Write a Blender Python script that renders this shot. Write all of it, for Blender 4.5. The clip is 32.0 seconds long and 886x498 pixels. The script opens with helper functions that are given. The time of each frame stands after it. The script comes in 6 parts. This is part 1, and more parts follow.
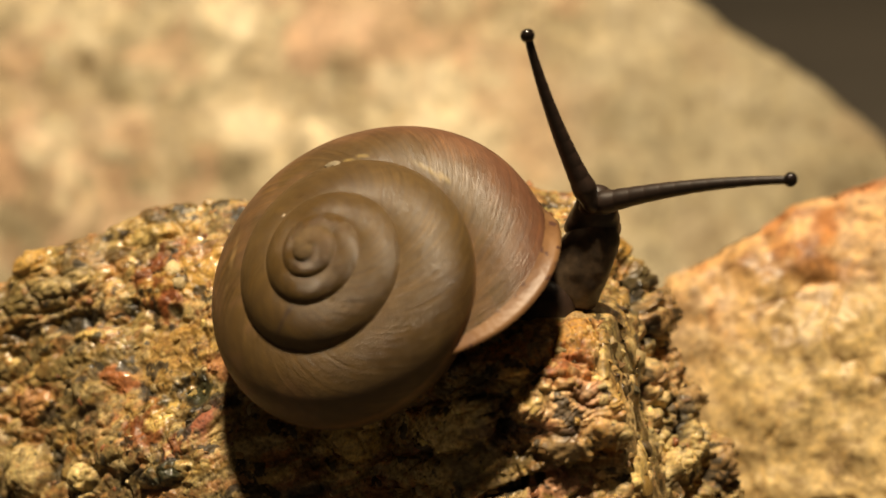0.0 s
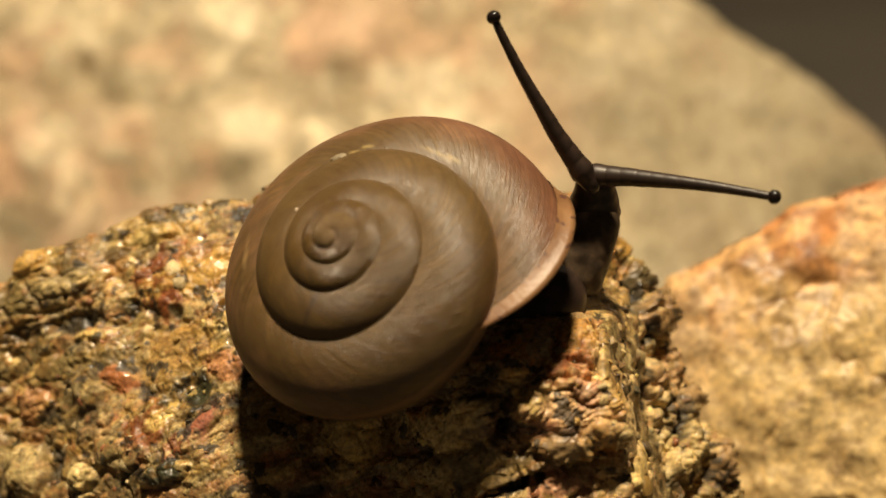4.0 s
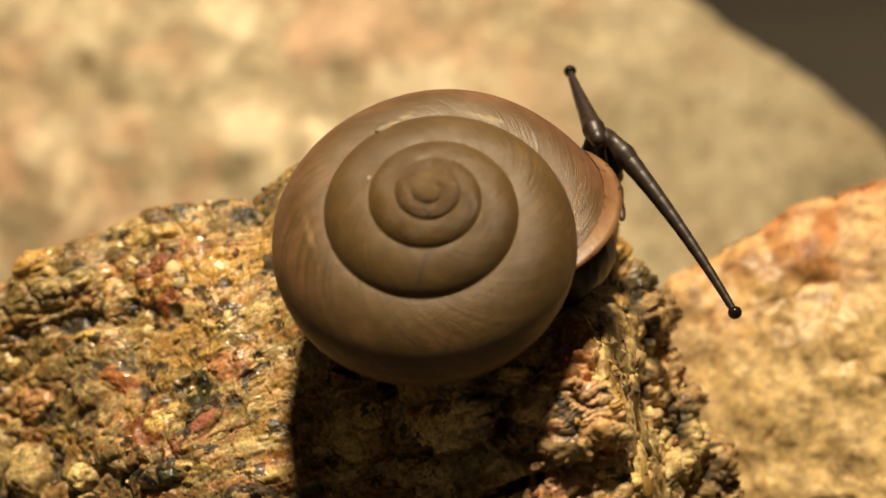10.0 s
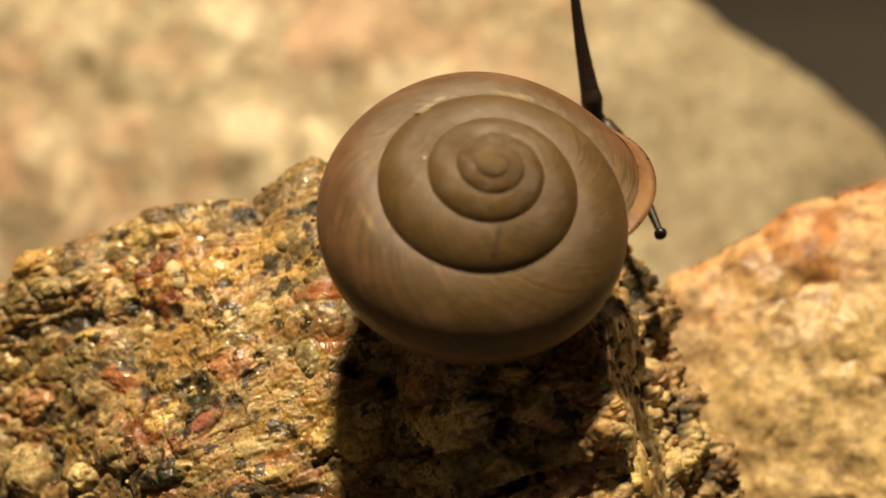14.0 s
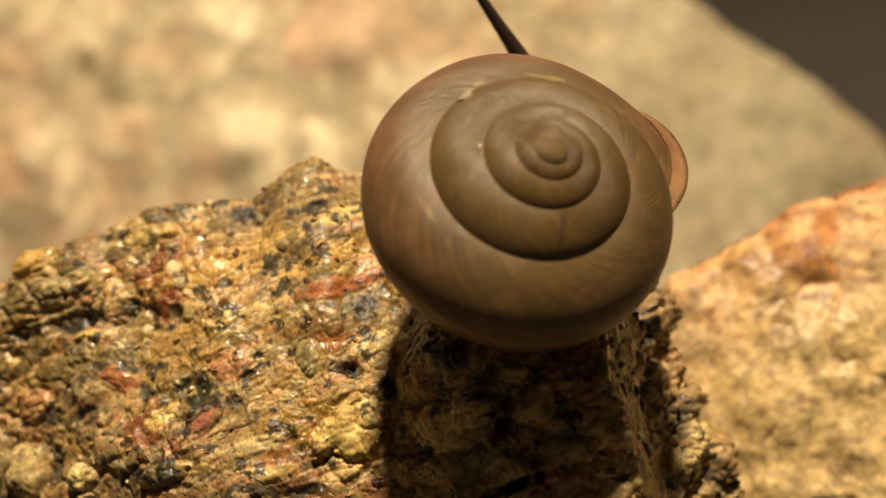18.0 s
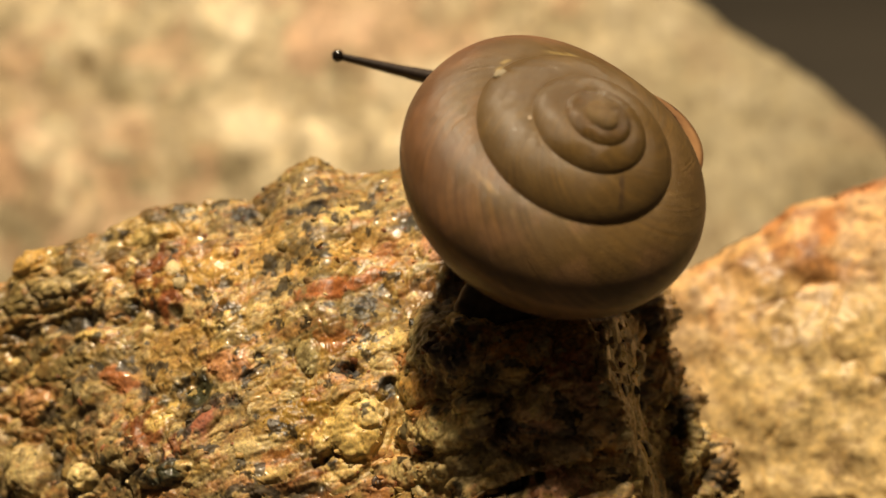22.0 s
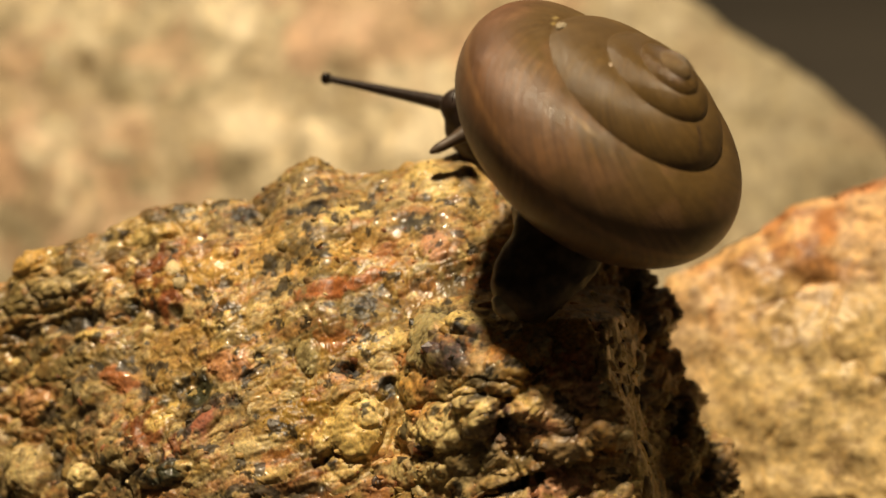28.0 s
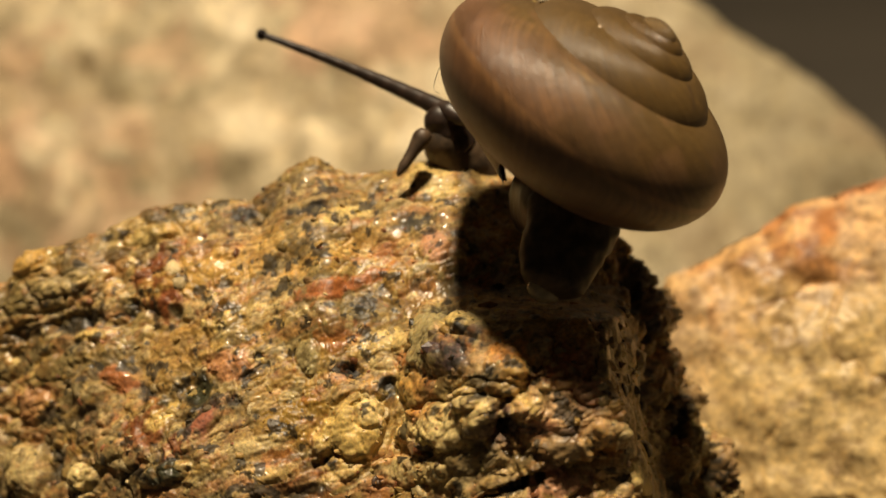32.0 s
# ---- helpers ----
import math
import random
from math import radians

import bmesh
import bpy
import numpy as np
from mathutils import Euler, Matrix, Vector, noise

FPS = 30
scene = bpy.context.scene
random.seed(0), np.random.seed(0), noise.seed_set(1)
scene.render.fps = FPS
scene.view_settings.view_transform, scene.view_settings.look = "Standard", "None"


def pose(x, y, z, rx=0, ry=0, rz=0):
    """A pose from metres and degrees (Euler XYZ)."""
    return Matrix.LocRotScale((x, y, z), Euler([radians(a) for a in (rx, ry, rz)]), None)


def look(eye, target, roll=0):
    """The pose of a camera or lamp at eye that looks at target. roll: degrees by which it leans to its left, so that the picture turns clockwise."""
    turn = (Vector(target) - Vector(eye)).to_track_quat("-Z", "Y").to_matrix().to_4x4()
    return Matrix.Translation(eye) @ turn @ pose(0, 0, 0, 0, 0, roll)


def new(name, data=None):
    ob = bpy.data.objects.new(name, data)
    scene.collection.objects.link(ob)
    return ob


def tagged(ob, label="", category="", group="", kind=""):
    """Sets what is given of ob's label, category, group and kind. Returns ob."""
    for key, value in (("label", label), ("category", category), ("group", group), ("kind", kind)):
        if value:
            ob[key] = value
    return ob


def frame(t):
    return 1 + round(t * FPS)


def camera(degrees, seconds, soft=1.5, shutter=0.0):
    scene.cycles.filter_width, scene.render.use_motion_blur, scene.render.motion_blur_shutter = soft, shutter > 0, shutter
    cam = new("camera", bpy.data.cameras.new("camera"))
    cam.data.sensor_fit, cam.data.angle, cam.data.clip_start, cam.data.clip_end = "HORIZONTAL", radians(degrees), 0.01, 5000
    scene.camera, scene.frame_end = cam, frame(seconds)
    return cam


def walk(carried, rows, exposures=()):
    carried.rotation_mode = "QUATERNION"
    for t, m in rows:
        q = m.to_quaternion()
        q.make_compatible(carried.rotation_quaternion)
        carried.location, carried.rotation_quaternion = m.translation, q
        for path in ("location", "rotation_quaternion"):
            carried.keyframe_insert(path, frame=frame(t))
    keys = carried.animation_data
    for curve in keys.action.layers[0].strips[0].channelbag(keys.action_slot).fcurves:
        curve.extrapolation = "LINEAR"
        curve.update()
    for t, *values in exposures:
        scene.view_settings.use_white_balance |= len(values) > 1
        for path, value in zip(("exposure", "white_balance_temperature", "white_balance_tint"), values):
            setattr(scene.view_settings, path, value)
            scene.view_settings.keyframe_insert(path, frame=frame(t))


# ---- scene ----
cam = camera(32, 32.0, soft=1.6)

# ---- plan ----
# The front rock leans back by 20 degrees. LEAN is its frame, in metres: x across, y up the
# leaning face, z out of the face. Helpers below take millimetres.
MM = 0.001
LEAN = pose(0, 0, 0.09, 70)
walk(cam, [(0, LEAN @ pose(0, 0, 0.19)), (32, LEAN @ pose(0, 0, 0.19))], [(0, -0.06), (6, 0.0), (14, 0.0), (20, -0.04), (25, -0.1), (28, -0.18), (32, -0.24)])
cam.data.dof.use_dof = True
cam.data.dof.focus_distance = 0.189
cam.data.dof.aperture_fstop = 14

# ---- light: one warm lamp above the front of the rocks, faint room light ----
world = bpy.data.worlds.new("world")
scene.world = world
world.use_nodes = True
world.node_tree.nodes["Background"].inputs[0].default_value = (1.0, 0.82, 0.6, 1)
world.node_tree.nodes["Background"].inputs[1].default_value = 0.018
lamp_data = bpy.data.lights.new("work_lamp", "AREA")
lamp_data.shape, lamp_data.size = "DISK", 0.1
lamp_data.energy, lamp_data.color = 21.0, (1.0, 0.812, 0.555)
lamp = new("work_lamp", lamp_data)
LAMP_WAY = Vector((-0.03, 0.9, 0.405)).normalized()
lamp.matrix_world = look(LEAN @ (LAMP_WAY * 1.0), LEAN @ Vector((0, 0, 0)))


# ---- materials ----
def material(name):
    m = bpy.data.materials.new(name)
    m.use_nodes = True
    t = m.node_tree
    return m, t, t.nodes["Principled BSDF"]


def node(t, kind, **values):
    n = t.nodes.new(kind)
    for k, v in values.items():
        n.inputs[k.replace("_", " ")].default_value = v
    return n


def ramp(t, source, stops):
    n = t.nodes.new("ShaderNodeValToRGB")
    while len(n.color_ramp.elements) < len(stops):
        n.color_ramp.elements.new(0.5)
    for e, (p, c) in zip(n.color_ramp.elements, stops):
        e.position, e.color = p, (*c, 1)
    t.links.new(source, n.inputs[0])
    return n.outputs[0]


def mix(t, a, b, fac, mode="MIX"):
    n = t.nodes.new("ShaderNodeMix")
    n.data_type, n.blend_type = "RGBA", mode
    for socket, v in ((n.inputs[0], fac), (n.inputs[6], a), (n.inputs[7], b)):
        if isinstance(v, (int, float)):
            socket.default_value = v
        elif isinstance(v, tuple):
            socket.default_value = (*v, 1)
        else:
            t.links.new(v, socket)
    return n.outputs[2]


def noise_tex(t, scale, detail=4, rough=0.55, distortion=0.0, vector=None):
    n = node(t, "ShaderNodeTexNoise", Scale=scale, Detail=detail, Roughness=rough, Distortion=distortion)
    if vector is None:
        vector = t.nodes.new("ShaderNodeTexCoord").outputs["Object"]
    t.links.new(vector, n.inputs["Vector"])
    return n.outputs[0]


def bump(t, b, height, strength, distance):
    n = node(t, "ShaderNodeBump", Strength=strength, Distance=distance)
    t.links.new(height, n.inputs["Height"])
    t.links.new(n.outputs[0], b.inputs["Normal"])


def attribute(t, name):
    n = t.nodes.new("ShaderNodeAttribute")
    n.attribute_name = name
    return n


def stone_material(name, wet, fine):
    """Stone coloured by its minerals, with fine grain and, where wet, patches of damp film."""
    m, t, b = material(name)
    col = attribute(t, "mineral").outputs[0]
    g = noise_tex(t, fine, 5, 0.65)
    tint = noise_tex(t, fine * 0.42, 4, 0.7, 0.6)
    sand = noise_tex(t, fine * 2.6, 3, 0.6)
    col = mix(t, col, ramp(t, g, [(0.3, (0.5, 0.44, 0.36)), (0.5, (1, 1, 1)), (0.75, (1.3, 1.24, 1.12))]), 0.85, "MULTIPLY")
    col = mix(t, col, ramp(t, tint, [(0.34, (0.6, 0.53, 0.42)), (0.48, (1, 1, 1)), (0.6, (1, 0.96, 0.9)), (0.72, (1.3, 1.22, 1.1))]), 0.7, "MULTIPLY")
    col = mix(t, col, ramp(t, sand, [(0.32, (0.62, 0.56, 0.5)), (0.5, (1, 1, 1)), (0.7, (1.35, 1.3, 1.15))]), 0.9, "MULTIPLY")
    t.links.new(col, b.inputs["Base Color"])
    damp = noise_tex(t, fine * 0.12, 3)
    t.links.new(ramp(t, damp, [(0.35, (wet,) * 3), (0.65, (0.75,) * 3)]), b.inputs["Roughness"])
    b.inputs["Specular IOR Level"].default_value = 0.5
    bump(t, b, mix(t, mix(t, g, tint, 0.4), sand, 0.3), 0.5, 0.22 * MM)
    if wet < 0.3:
        film = noise_tex(t, fine * 0.2, 4, 0.6)
        t.links.new(ramp(t, film, [(0.48, (0.0,) * 3), (0.62, (0.35,) * 3)]), b.inputs["Coat Weight"])
        b.inputs["Coat Roughness"].default_value = 0.1
        b.inputs["Subsurface Weight"].default_value = 0.12
        b.inputs["Subsurface Radius"].default_value = (1.0, 0.7, 0.3)
        b.inputs["Subsurface Scale"].default_value = 1.0 * MM
    return m


front_stone = stone_material("granite_damp", 0.29, 900)
back_stone = stone_material("limestone_pale", 0.6, 250)
right_stone = stone_material("sandstone_orange", 0.45, 240)


def ground_material():
    m, t, b = material("ground_brown")
    n = noise_tex(t, 6, 6)
    t.links.new(ramp(t, n, [(0.3, (0.03, 0.025, 0.018)), (0.7, (0.055, 0.045, 0.033))]), b.inputs["Base Color"])
    b.inputs["Roughness"].default_value = 0.9
    bump(t, b, noise_tex(t, 90, 6), 0.4, 0.002)
    return m


def shell_material():
    m, t, b = material("shell_brown")
    col = attribute(t, "mineral").outputs[0]
    lines = attribute(t, "growth").outputs["Vector"]
    # growth lines: fine bands across the whorl, drawn out along them
    def bands(fine, along, detail):
        stretch = node(t, "ShaderNodeMapping")
        t.links.new(lines, stretch.inputs[0])
        stretch.inputs["Scale"].default_value = (fine, along, 1)
        return noise_tex(t, 1.0, detail, 0.65, 0.4, stretch.outputs[0])
    g = bands(36, 2.8, 4)
    thread = bands(66, 3.0, 3)
    broad = bands(9, 2.0, 3)
    blotch = noise_tex(t, 130, 5, 0.65)
    pits = noise_tex(t, 900, 4, 0.7)
    col = mix(t, col, ramp(t, pits, [(0.3, (0.7, 0.66, 0.6)), (0.5, (1, 1, 1)), (0.72, (1.3, 1.25, 1.1))]), 0.5, "MULTIPLY")
    where = ramp(t, noise_tex(t, 70, 3), [(0.35, (0.4,) * 3), (0.65, (1.0,) * 3)])
    col = mix(t, col, ramp(t, g, [(0.36, (0.7, 0.66, 0.6)), (0.5, (1, 1, 1)), (0.66, (1.5, 1.38, 1.08))]), where, "MULTIPLY")
    col = mix(t, col, ramp(t, broad, [(0.3, (0.8, 0.76, 0.72)), (0.55, (1, 1, 1)), (0.75, (1.15, 1.12, 1.0))]), 0.5, "MULTIPLY")
    col = mix(t, col, ramp(t, blotch, [(0.3, (0.75, 0.71, 0.66)), (0.55, (1, 1, 1)), (0.78, (1.25, 1.18, 1.0))]), 0.7, "MULTIPLY")
    t.links.new(col, b.inputs["Base Color"])
    # the oldest whorls are worn smooth
    age = t.nodes.new("ShaderNodeSeparateXYZ")
    t.links.new(lines, age.inputs[0])
    worn = node(t, "ShaderNodeMapRange", From_Min=-27.0, From_Max=-10.0)
    t.links.new(age.outputs[0], worn.inputs["Value"])
    polish = ramp(t, worn.outputs[0], [(0.0, (0.4,) * 3), (1.0, (1.0,) * 3)])
    t.links.new(mix(t, ramp(t, blotch, [(0.3, (0.36,) * 3), (0.7, (0.5,) * 3)]), polish, 1.0, "MULTIPLY"), b.inputs["Roughness"])
    b.inputs["Specular IOR Level"].default_value = 0.56
    bump(t, b, mix(t, mix(t, g, thread, 0.45), pits, 0.15), 0.6, 0.4 * MM)
    return m


def skin_material(name, dark, light, rough, grain=1900, shine=0.5, relief=1.0):
    m, t, b = material(name)
    n = noise_tex(t, 700, 3, 0.5)
    v = node(t, "ShaderNodeTexVoronoi", Scale=grain)
    t.links.new(t.nodes.new("ShaderNodeTexCoord").outputs["Object"], v.inputs["Vector"])
    t.links.new(ramp(t, n, [(0.35, dark), (0.7, light)]), b.inputs["Base Color"])
    b.inputs["Roughness"].default_value = rough
    b.inputs["Specular IOR Level"].default_value = shine
    bump(t, b, v.outputs["Distance"], -relief, 800 * MM / grain)
    return m


def plain_material(name, colour, rough, variation=0.25, scale=600):
    m, t, b = material(name)
    n = noise_tex(t, scale, 4)
    lo = tuple(c * (1 - variation) for c in colour)
    hi = tuple(min(1, c * (1 + variation)) for c in colour)
    t.links.new(ramp(t, n, [(0.35, lo), (0.65, hi)]), b.inputs["Base Color"])
    b.inputs["Roughness"].default_value = rough
    bump(t, b, n, 0.4, 0.2 * MM)
    return m


ground_brown = ground_material()
wall_brown = plain_material("wall_brown", (0.2, 0.165, 0.12), 0.85, 0.15, 14)
shell_brown = shell_material()
skin_dark = skin_material("skin_dark", (0.02, 0.012, 0.008), (0.045, 0.026, 0.018), 0.43, 2300)
skin_wet = skin_material("skin_wet", (0.03, 0.022, 0.014), (0.085, 0.058, 0.034), 0.5, 1900, 0.25, 0.35)
skin_brown = skin_material("skin_brown", (0.04, 0.026, 0.015), (0.11, 0.07, 0.038), 0.5)
skin_tan = skin_material("skin_tan", (0.05, 0.031, 0.018), (0.11, 0.068, 0.038), 0.5)
skin_pale = skin_material("skin_pale", (0.2, 0.17, 0.1), (0.4, 0.33, 0.2), 0.2)
lip_pink, lip_tree, lip_surface = material("lip_pink")
lip_base = ramp(lip_tree, noise_tex(lip_tree, 260, 4), [(0.35, (0.19, 0.092, 0.038)), (0.65, (0.28, 0.148, 0.062))])
lip_specks = noise_tex(lip_tree, 900, 2, 0.5)
lip_tree.links.new(mix(lip_tree, lip_base, (0.1, 0.045, 0.03), ramp(lip_tree, lip_specks, [(0.62, (0, 0, 0)), (0.68, (1, 1, 1))])), lip_surface.inputs["Base Color"])
lip_surface.inputs["Roughness"].default_value = 0.45
bump(lip_tree, lip_surface, lip_specks, 0.4, 0.2 * MM)
grit_pale = plain_material("grit_pale", (0.75, 0.6, 0.45), 0.6)
chip_grey = plain_material("chip_grey", (0.3, 0.24, 0.15), 0.7)
eye_black = plain_material("eye_black", (0.015, 0.01, 0.008), 0.15)


# ---- noise on arrays ----
def hashed(ix, iy, iz, seed):
    h = (ix * 374761393 + iy * 668265263 + iz * 2147483647 + seed * 974634777).astype(np.uint64) & np.uint64(0xFFFFFFFF)
    h = ((h ^ (h >> np.uint64(13))) * np.uint64(1274126177)) & np.uint64(0xFFFFFFFF)
    h = ((h ^ (h >> np.uint64(16))) * np.uint64(2246822519)) & np.uint64(0xFFFFFFFF)
    h = h ^ (h >> np.uint64(13))
    return (h & np.uint64(0xFFFFFF)).astype(np.float64) / 16777215.0


def value_noise(p, size, seed):
    """Smooth noise from -1 to 1; p in millimetres, features of about size."""
    q = p / size
    i = np.floor(q).astype(np.int64)
    u = q - i
    u = u * u * u * (u * (u * 6 - 15) + 10)
    total = 0
    for dx in (0, 1):
        for dy in (0, 1):
            for dz in (0, 1):
                w = (u[:, 0] if dx else 1 - u[:, 0]) * (u[:, 1] if dy else 1 - u[:, 1]) * (u[:, 2] if dz else 1 - u[:, 2])
                total = total + w * hashed(i[:, 0] + dx, i[:, 1] + dy, i[:, 2] + dz, seed)
    return total * 2 - 1


def fbm(p, size, seed, octaves=4, gain=0.5):
    total, amp = 0, 1
    for k in range(octaves):
        total = total + amp * value_noise(p + 17.3 * k, size / 2 ** k, seed + k)
        amp *= gain
    return total


def cells(p, size, seed):
    """Nearest and second nearest distance to scattered points, and the nearest one's two random values and offset."""
    q = p / size
    i = np.floor(q).astype(np.int64)
    n = len(p)
    f1, f2 = np.full(n, 9.0), np.full(n, 9.0)
    a, b, off = np.zeros(n), np.zeros(n), np.zeros((n, 3))
    for dx in (-1, 0, 1):
        for dy in (-1, 0, 1):
            for dz in (-1, 0, 1):
                c = i + (dx, dy, dz)
                s = np.stack([hashed(c[:, 0], c[:, 1], c[:, 2], seed + k) for k in range(3)], 1)
                v = q - (c + s)
                d = np.sqrt((v ** 2).sum(1))
                near = d < f1
                f2 = np.where(near, f1, np.minimum(f2, d))
                f1 = np.where(near, d, f1)
                a, b = np.where(near, s[:, 0], a), np.where(near, s[:, 1], b)
                off[near] = v[near]
    return f1, f2, a, b, off


def smooth(lo, hi, x):
    u = np.clip((x - lo) / (hi - lo), 0, 1)
    return u * u * (3 - 2 * u)


# ---- building helpers ----
def mesh_from(name, verts, faces, material_used, shade=True):
    me = bpy.data.meshes.new(name)
    me.from_pydata(verts, [], faces)
    me.materials.append(material_used)
    if shade:
        me.polygons.foreach_set("use_smooth", np.ones(len(me.polygons), dtype=bool))
    me.update()
    return me


def colour_attribute(me, colours):
    layer = me.attributes.new("mineral", "FLOAT_COLOR", "POINT")
    layer.data.foreach_set("color", np.concatenate([colours, np.ones((len(colours), 1))], 1).astype(np.float32).ravel())


def grid_faces(rows, columns, closed):
    a = np.arange(rows * columns).reshape(rows, columns)
    b = np.roll(a, -1, 1)
    if not closed:
        a, b = a[:, :-1], b[:, :-1]
    return np.stack([a[:-1].ravel() if closed else a[:-1].ravel(), b[:-1].ravel(), b[1:].ravel() if closed else b[1:].ravel(), a[1:].ravel()], 1).tolist()


def part(name, me, parent, label=""):
    ob = new(name, me)
    ob.parent = parent
    return tagged(ob, label)


def boulder(centre, outline, edge, bulge, back, columns, rings, fine_from, fine_to, shape, form=None):
    """A closed boulder in the lean frame, in millimetres. outline: the points of its outline about centre, in turn; edge: how far
    out of the face its rim lies; bulge and back: how far its front and back stand off the rim. form: moves the large forms first;
    shape: adds relief and colour."""
    pts = np.array(outline, float) - centre
    ang = np.unwrap(np.arctan2(pts[:, 1], pts[:, 0]))
    rad = np.hypot(pts[:, 0], pts[:, 1])
    order = np.argsort(ang)
    ang, rad = ang[order], rad[order]
    ang = np.concatenate([ang - 2 * np.pi, ang, ang + 2 * np.pi])
    rad = np.tile(rad, 3)
    n_fine = int(columns * 0.85)
    phi = np.concatenate([np.linspace(fine_from, fine_to, n_fine, endpoint=False),
                          np.linspace(fine_to, fine_from + 2 * np.pi, columns - n_fine, endpoint=False)])
    lo = ang[len(pts)]
    r = np.interp((phi - lo) % (2 * np.pi) + lo, ang, rad)
    front = np.linspace(0.02, 1, rings) ** 0.85
    behind = np.linspace(1, 0.02, rings // 4)[1:]
    rho = np.concatenate([front, behind])
    side = np.concatenate([np.ones(len(front)), -np.ones(len(behind))])
    dome = np.clip(1 - rho ** 1.7, 0, 1) ** 0.75
    z = edge + dome * np.where(side > 0, bulge, -back)
    p = np.stack([centre[0] + rho[:, None] * r * np.cos(phi), centre[1] + rho[:, None] * r * np.sin(phi), z[:, None] + 0 * r], -1)
    if form:
        p = form(p.reshape(-1, 3)).reshape(p.shape)
    du = np.roll(p, -1, 1) - np.roll(p, 1, 1)
    dv = np.gradient(p, axis=0)
    nrm = np.cross(dv, du)
    for k in range(3):
        nrm = nrm + np.roll(nrm, 1, 1) + np.roll(nrm, -1, 1)
    nrm /= np.linalg.norm(nrm, axis=2, keepdims=True) + 1e-9
    if nrm[5, :, 2].mean() < 0:
        nrm = -nrm
    moved, colours = shape(p.reshape(-1, 3), nrm.reshape(-1, 3))
    rows, cols = len(rho), len(phi)
    faces = grid_faces(rows, cols, True)
    faces.append(list(range(cols)))
    faces.append([(rows - 1) * cols + k for k in reversed(range(cols))])
    return moved * MM, [f[::-1] for f in faces], colours


def blend(a, b, w):
    return a + (np.array(b) - a) * w[:, None]


CREAM, SAND, RUST, OLIVE, BLACK, PINK, OCHRE = ((0.64, 0.48, 0.18), (0.56, 0.35, 0.1), (0.24, 0.075, 0.022), (0.24, 0.185, 0.07),
                                               (0.02, 0.017, 0.011), (0.44, 0.21, 0.085), (0.3, 0.18, 0.03))
AMBER, PALE, RUSSET, DUSK, YELLOW = (0.42, 0.22, 0.045), (0.78, 0.62, 0.28), (0.38, 0.13, 0.035), (0.1, 0.07, 0.03), (0.66, 0.48, 0.16)
ORANGE, PLUM, WINE, MOSS, HONEY = (0.55, 0.25, 0.05), (0.09, 0.055, 0.05), (0.3, 0.1, 0.055), (0.045, 0.045, 0.022), (0.36, 0.22, 0.055)
STRAW, JADE, ROSY, GRIME, INK = (0.56, 0.44, 0.2), (0.36, 0.3, 0.14), (0.52, 0.28, 0.16), (0.13, 0.1, 0.045), (0.014, 0.012, 0.009)
BLUSH, HAZEL = (0.6, 0.39, 0.19), (0.3, 0.19, 0.085)
SPOTS = []


def spot(x, y, rx, ry, tilt, tone, amount, height):
    """A patch of one mineral about (x, y): its half axes in millimetres, its tilt in degrees, its tone, and how far it
    stands proud (or is hollowed, below 0). Black hollows have the shade of the hole put into their tone."""
    SPOTS.append((x, y, rx, ry, math.cos(math.radians(tilt)), math.sin(math.radians(tilt)), tone, amount, height))


spot(-37.3, -4.5, 2.7, 3.7, 10, RUST, 0.95, 0.5)
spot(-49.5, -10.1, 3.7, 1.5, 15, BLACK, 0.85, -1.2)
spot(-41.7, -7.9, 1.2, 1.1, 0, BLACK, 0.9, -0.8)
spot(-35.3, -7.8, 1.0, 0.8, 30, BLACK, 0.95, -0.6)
spot(-32.0, -17.9, 3.0, 2.0, 20, MOSS, 0.95, -0.5)
spot(-39.0, -18.0, 1.9, 1.3, 0, BLACK, 0.85, -0.5)
spot(-26.2, -19.2, 1.1, 0.8, 0, BLACK, 0.8, -0.4)
spot(-35.1, -13.0, 4.4, 3.5, 20, HONEY, 0.8, 0.4)
spot(-26.8, -14.3, 2.6, 2.0, 0, PINK, 0.85, 0.3)
spot(-42.7, -16.9, 1.9, 1.5, 0, RUSSET, 0.8, 0.2)
spot(-29.8, -21.5, 3.7, 1.2, 50, WINE, 0.85, 0.4)
spot(-38.2, -23.5, 2.4, 2.0, 30, RUST, 0.8, 0.2)
spot(-32.5, -24.9, 2.2, 1.5, 20, RUST, 0.75, 0)
spot(-34.0, -28.3, 3.2, 1.2, 25, MOSS, 0.9, 0.8)
spot(-19.8, -20.9, 3.9, 2.5, 10, OCHRE, 0.9, 0.4)
spot(-55.2, -29.4, 2.7, 3.1, 0, STRAW, 0.8, 1.2)
spot(-46.9, -29.7, 1.9, 1.6, 0, PALE, 0.8, 0.8)
spot(-29.5, -2.0, 7.8, 1.9, 18, SAND, 0.85, 0.2)
spot(-13.9, 3.7, 3.3, 1.2, 25, CREAM, 0.85, 0.2)
spot(-16.9, 5.3, 2.2, 0.7, 10, BLACK, 0.85, -0.5)
spot(-27.4, 4.9, 2.0, 0.7, 5, BLACK, 0.9, 0)
spot(-19.8, 4.7, 1.0, 0.6, 0, BLACK, 0.8, 0)
spot(-23.1, 7.3, 2.6, 1.8, 0, DUSK, 0.7, 0.3)
spot(-14.6, -5.7, 3.7, 1.1, 18, RUSSET, 0.85, 0.2)
spot(-56.6, -1.9, 3.2, 1.4, 0, SAND, 0.8, 0.5)
spot(-39.7, 2.1, 4.1, 1.0, 12, CREAM, 0.8, 0.3)
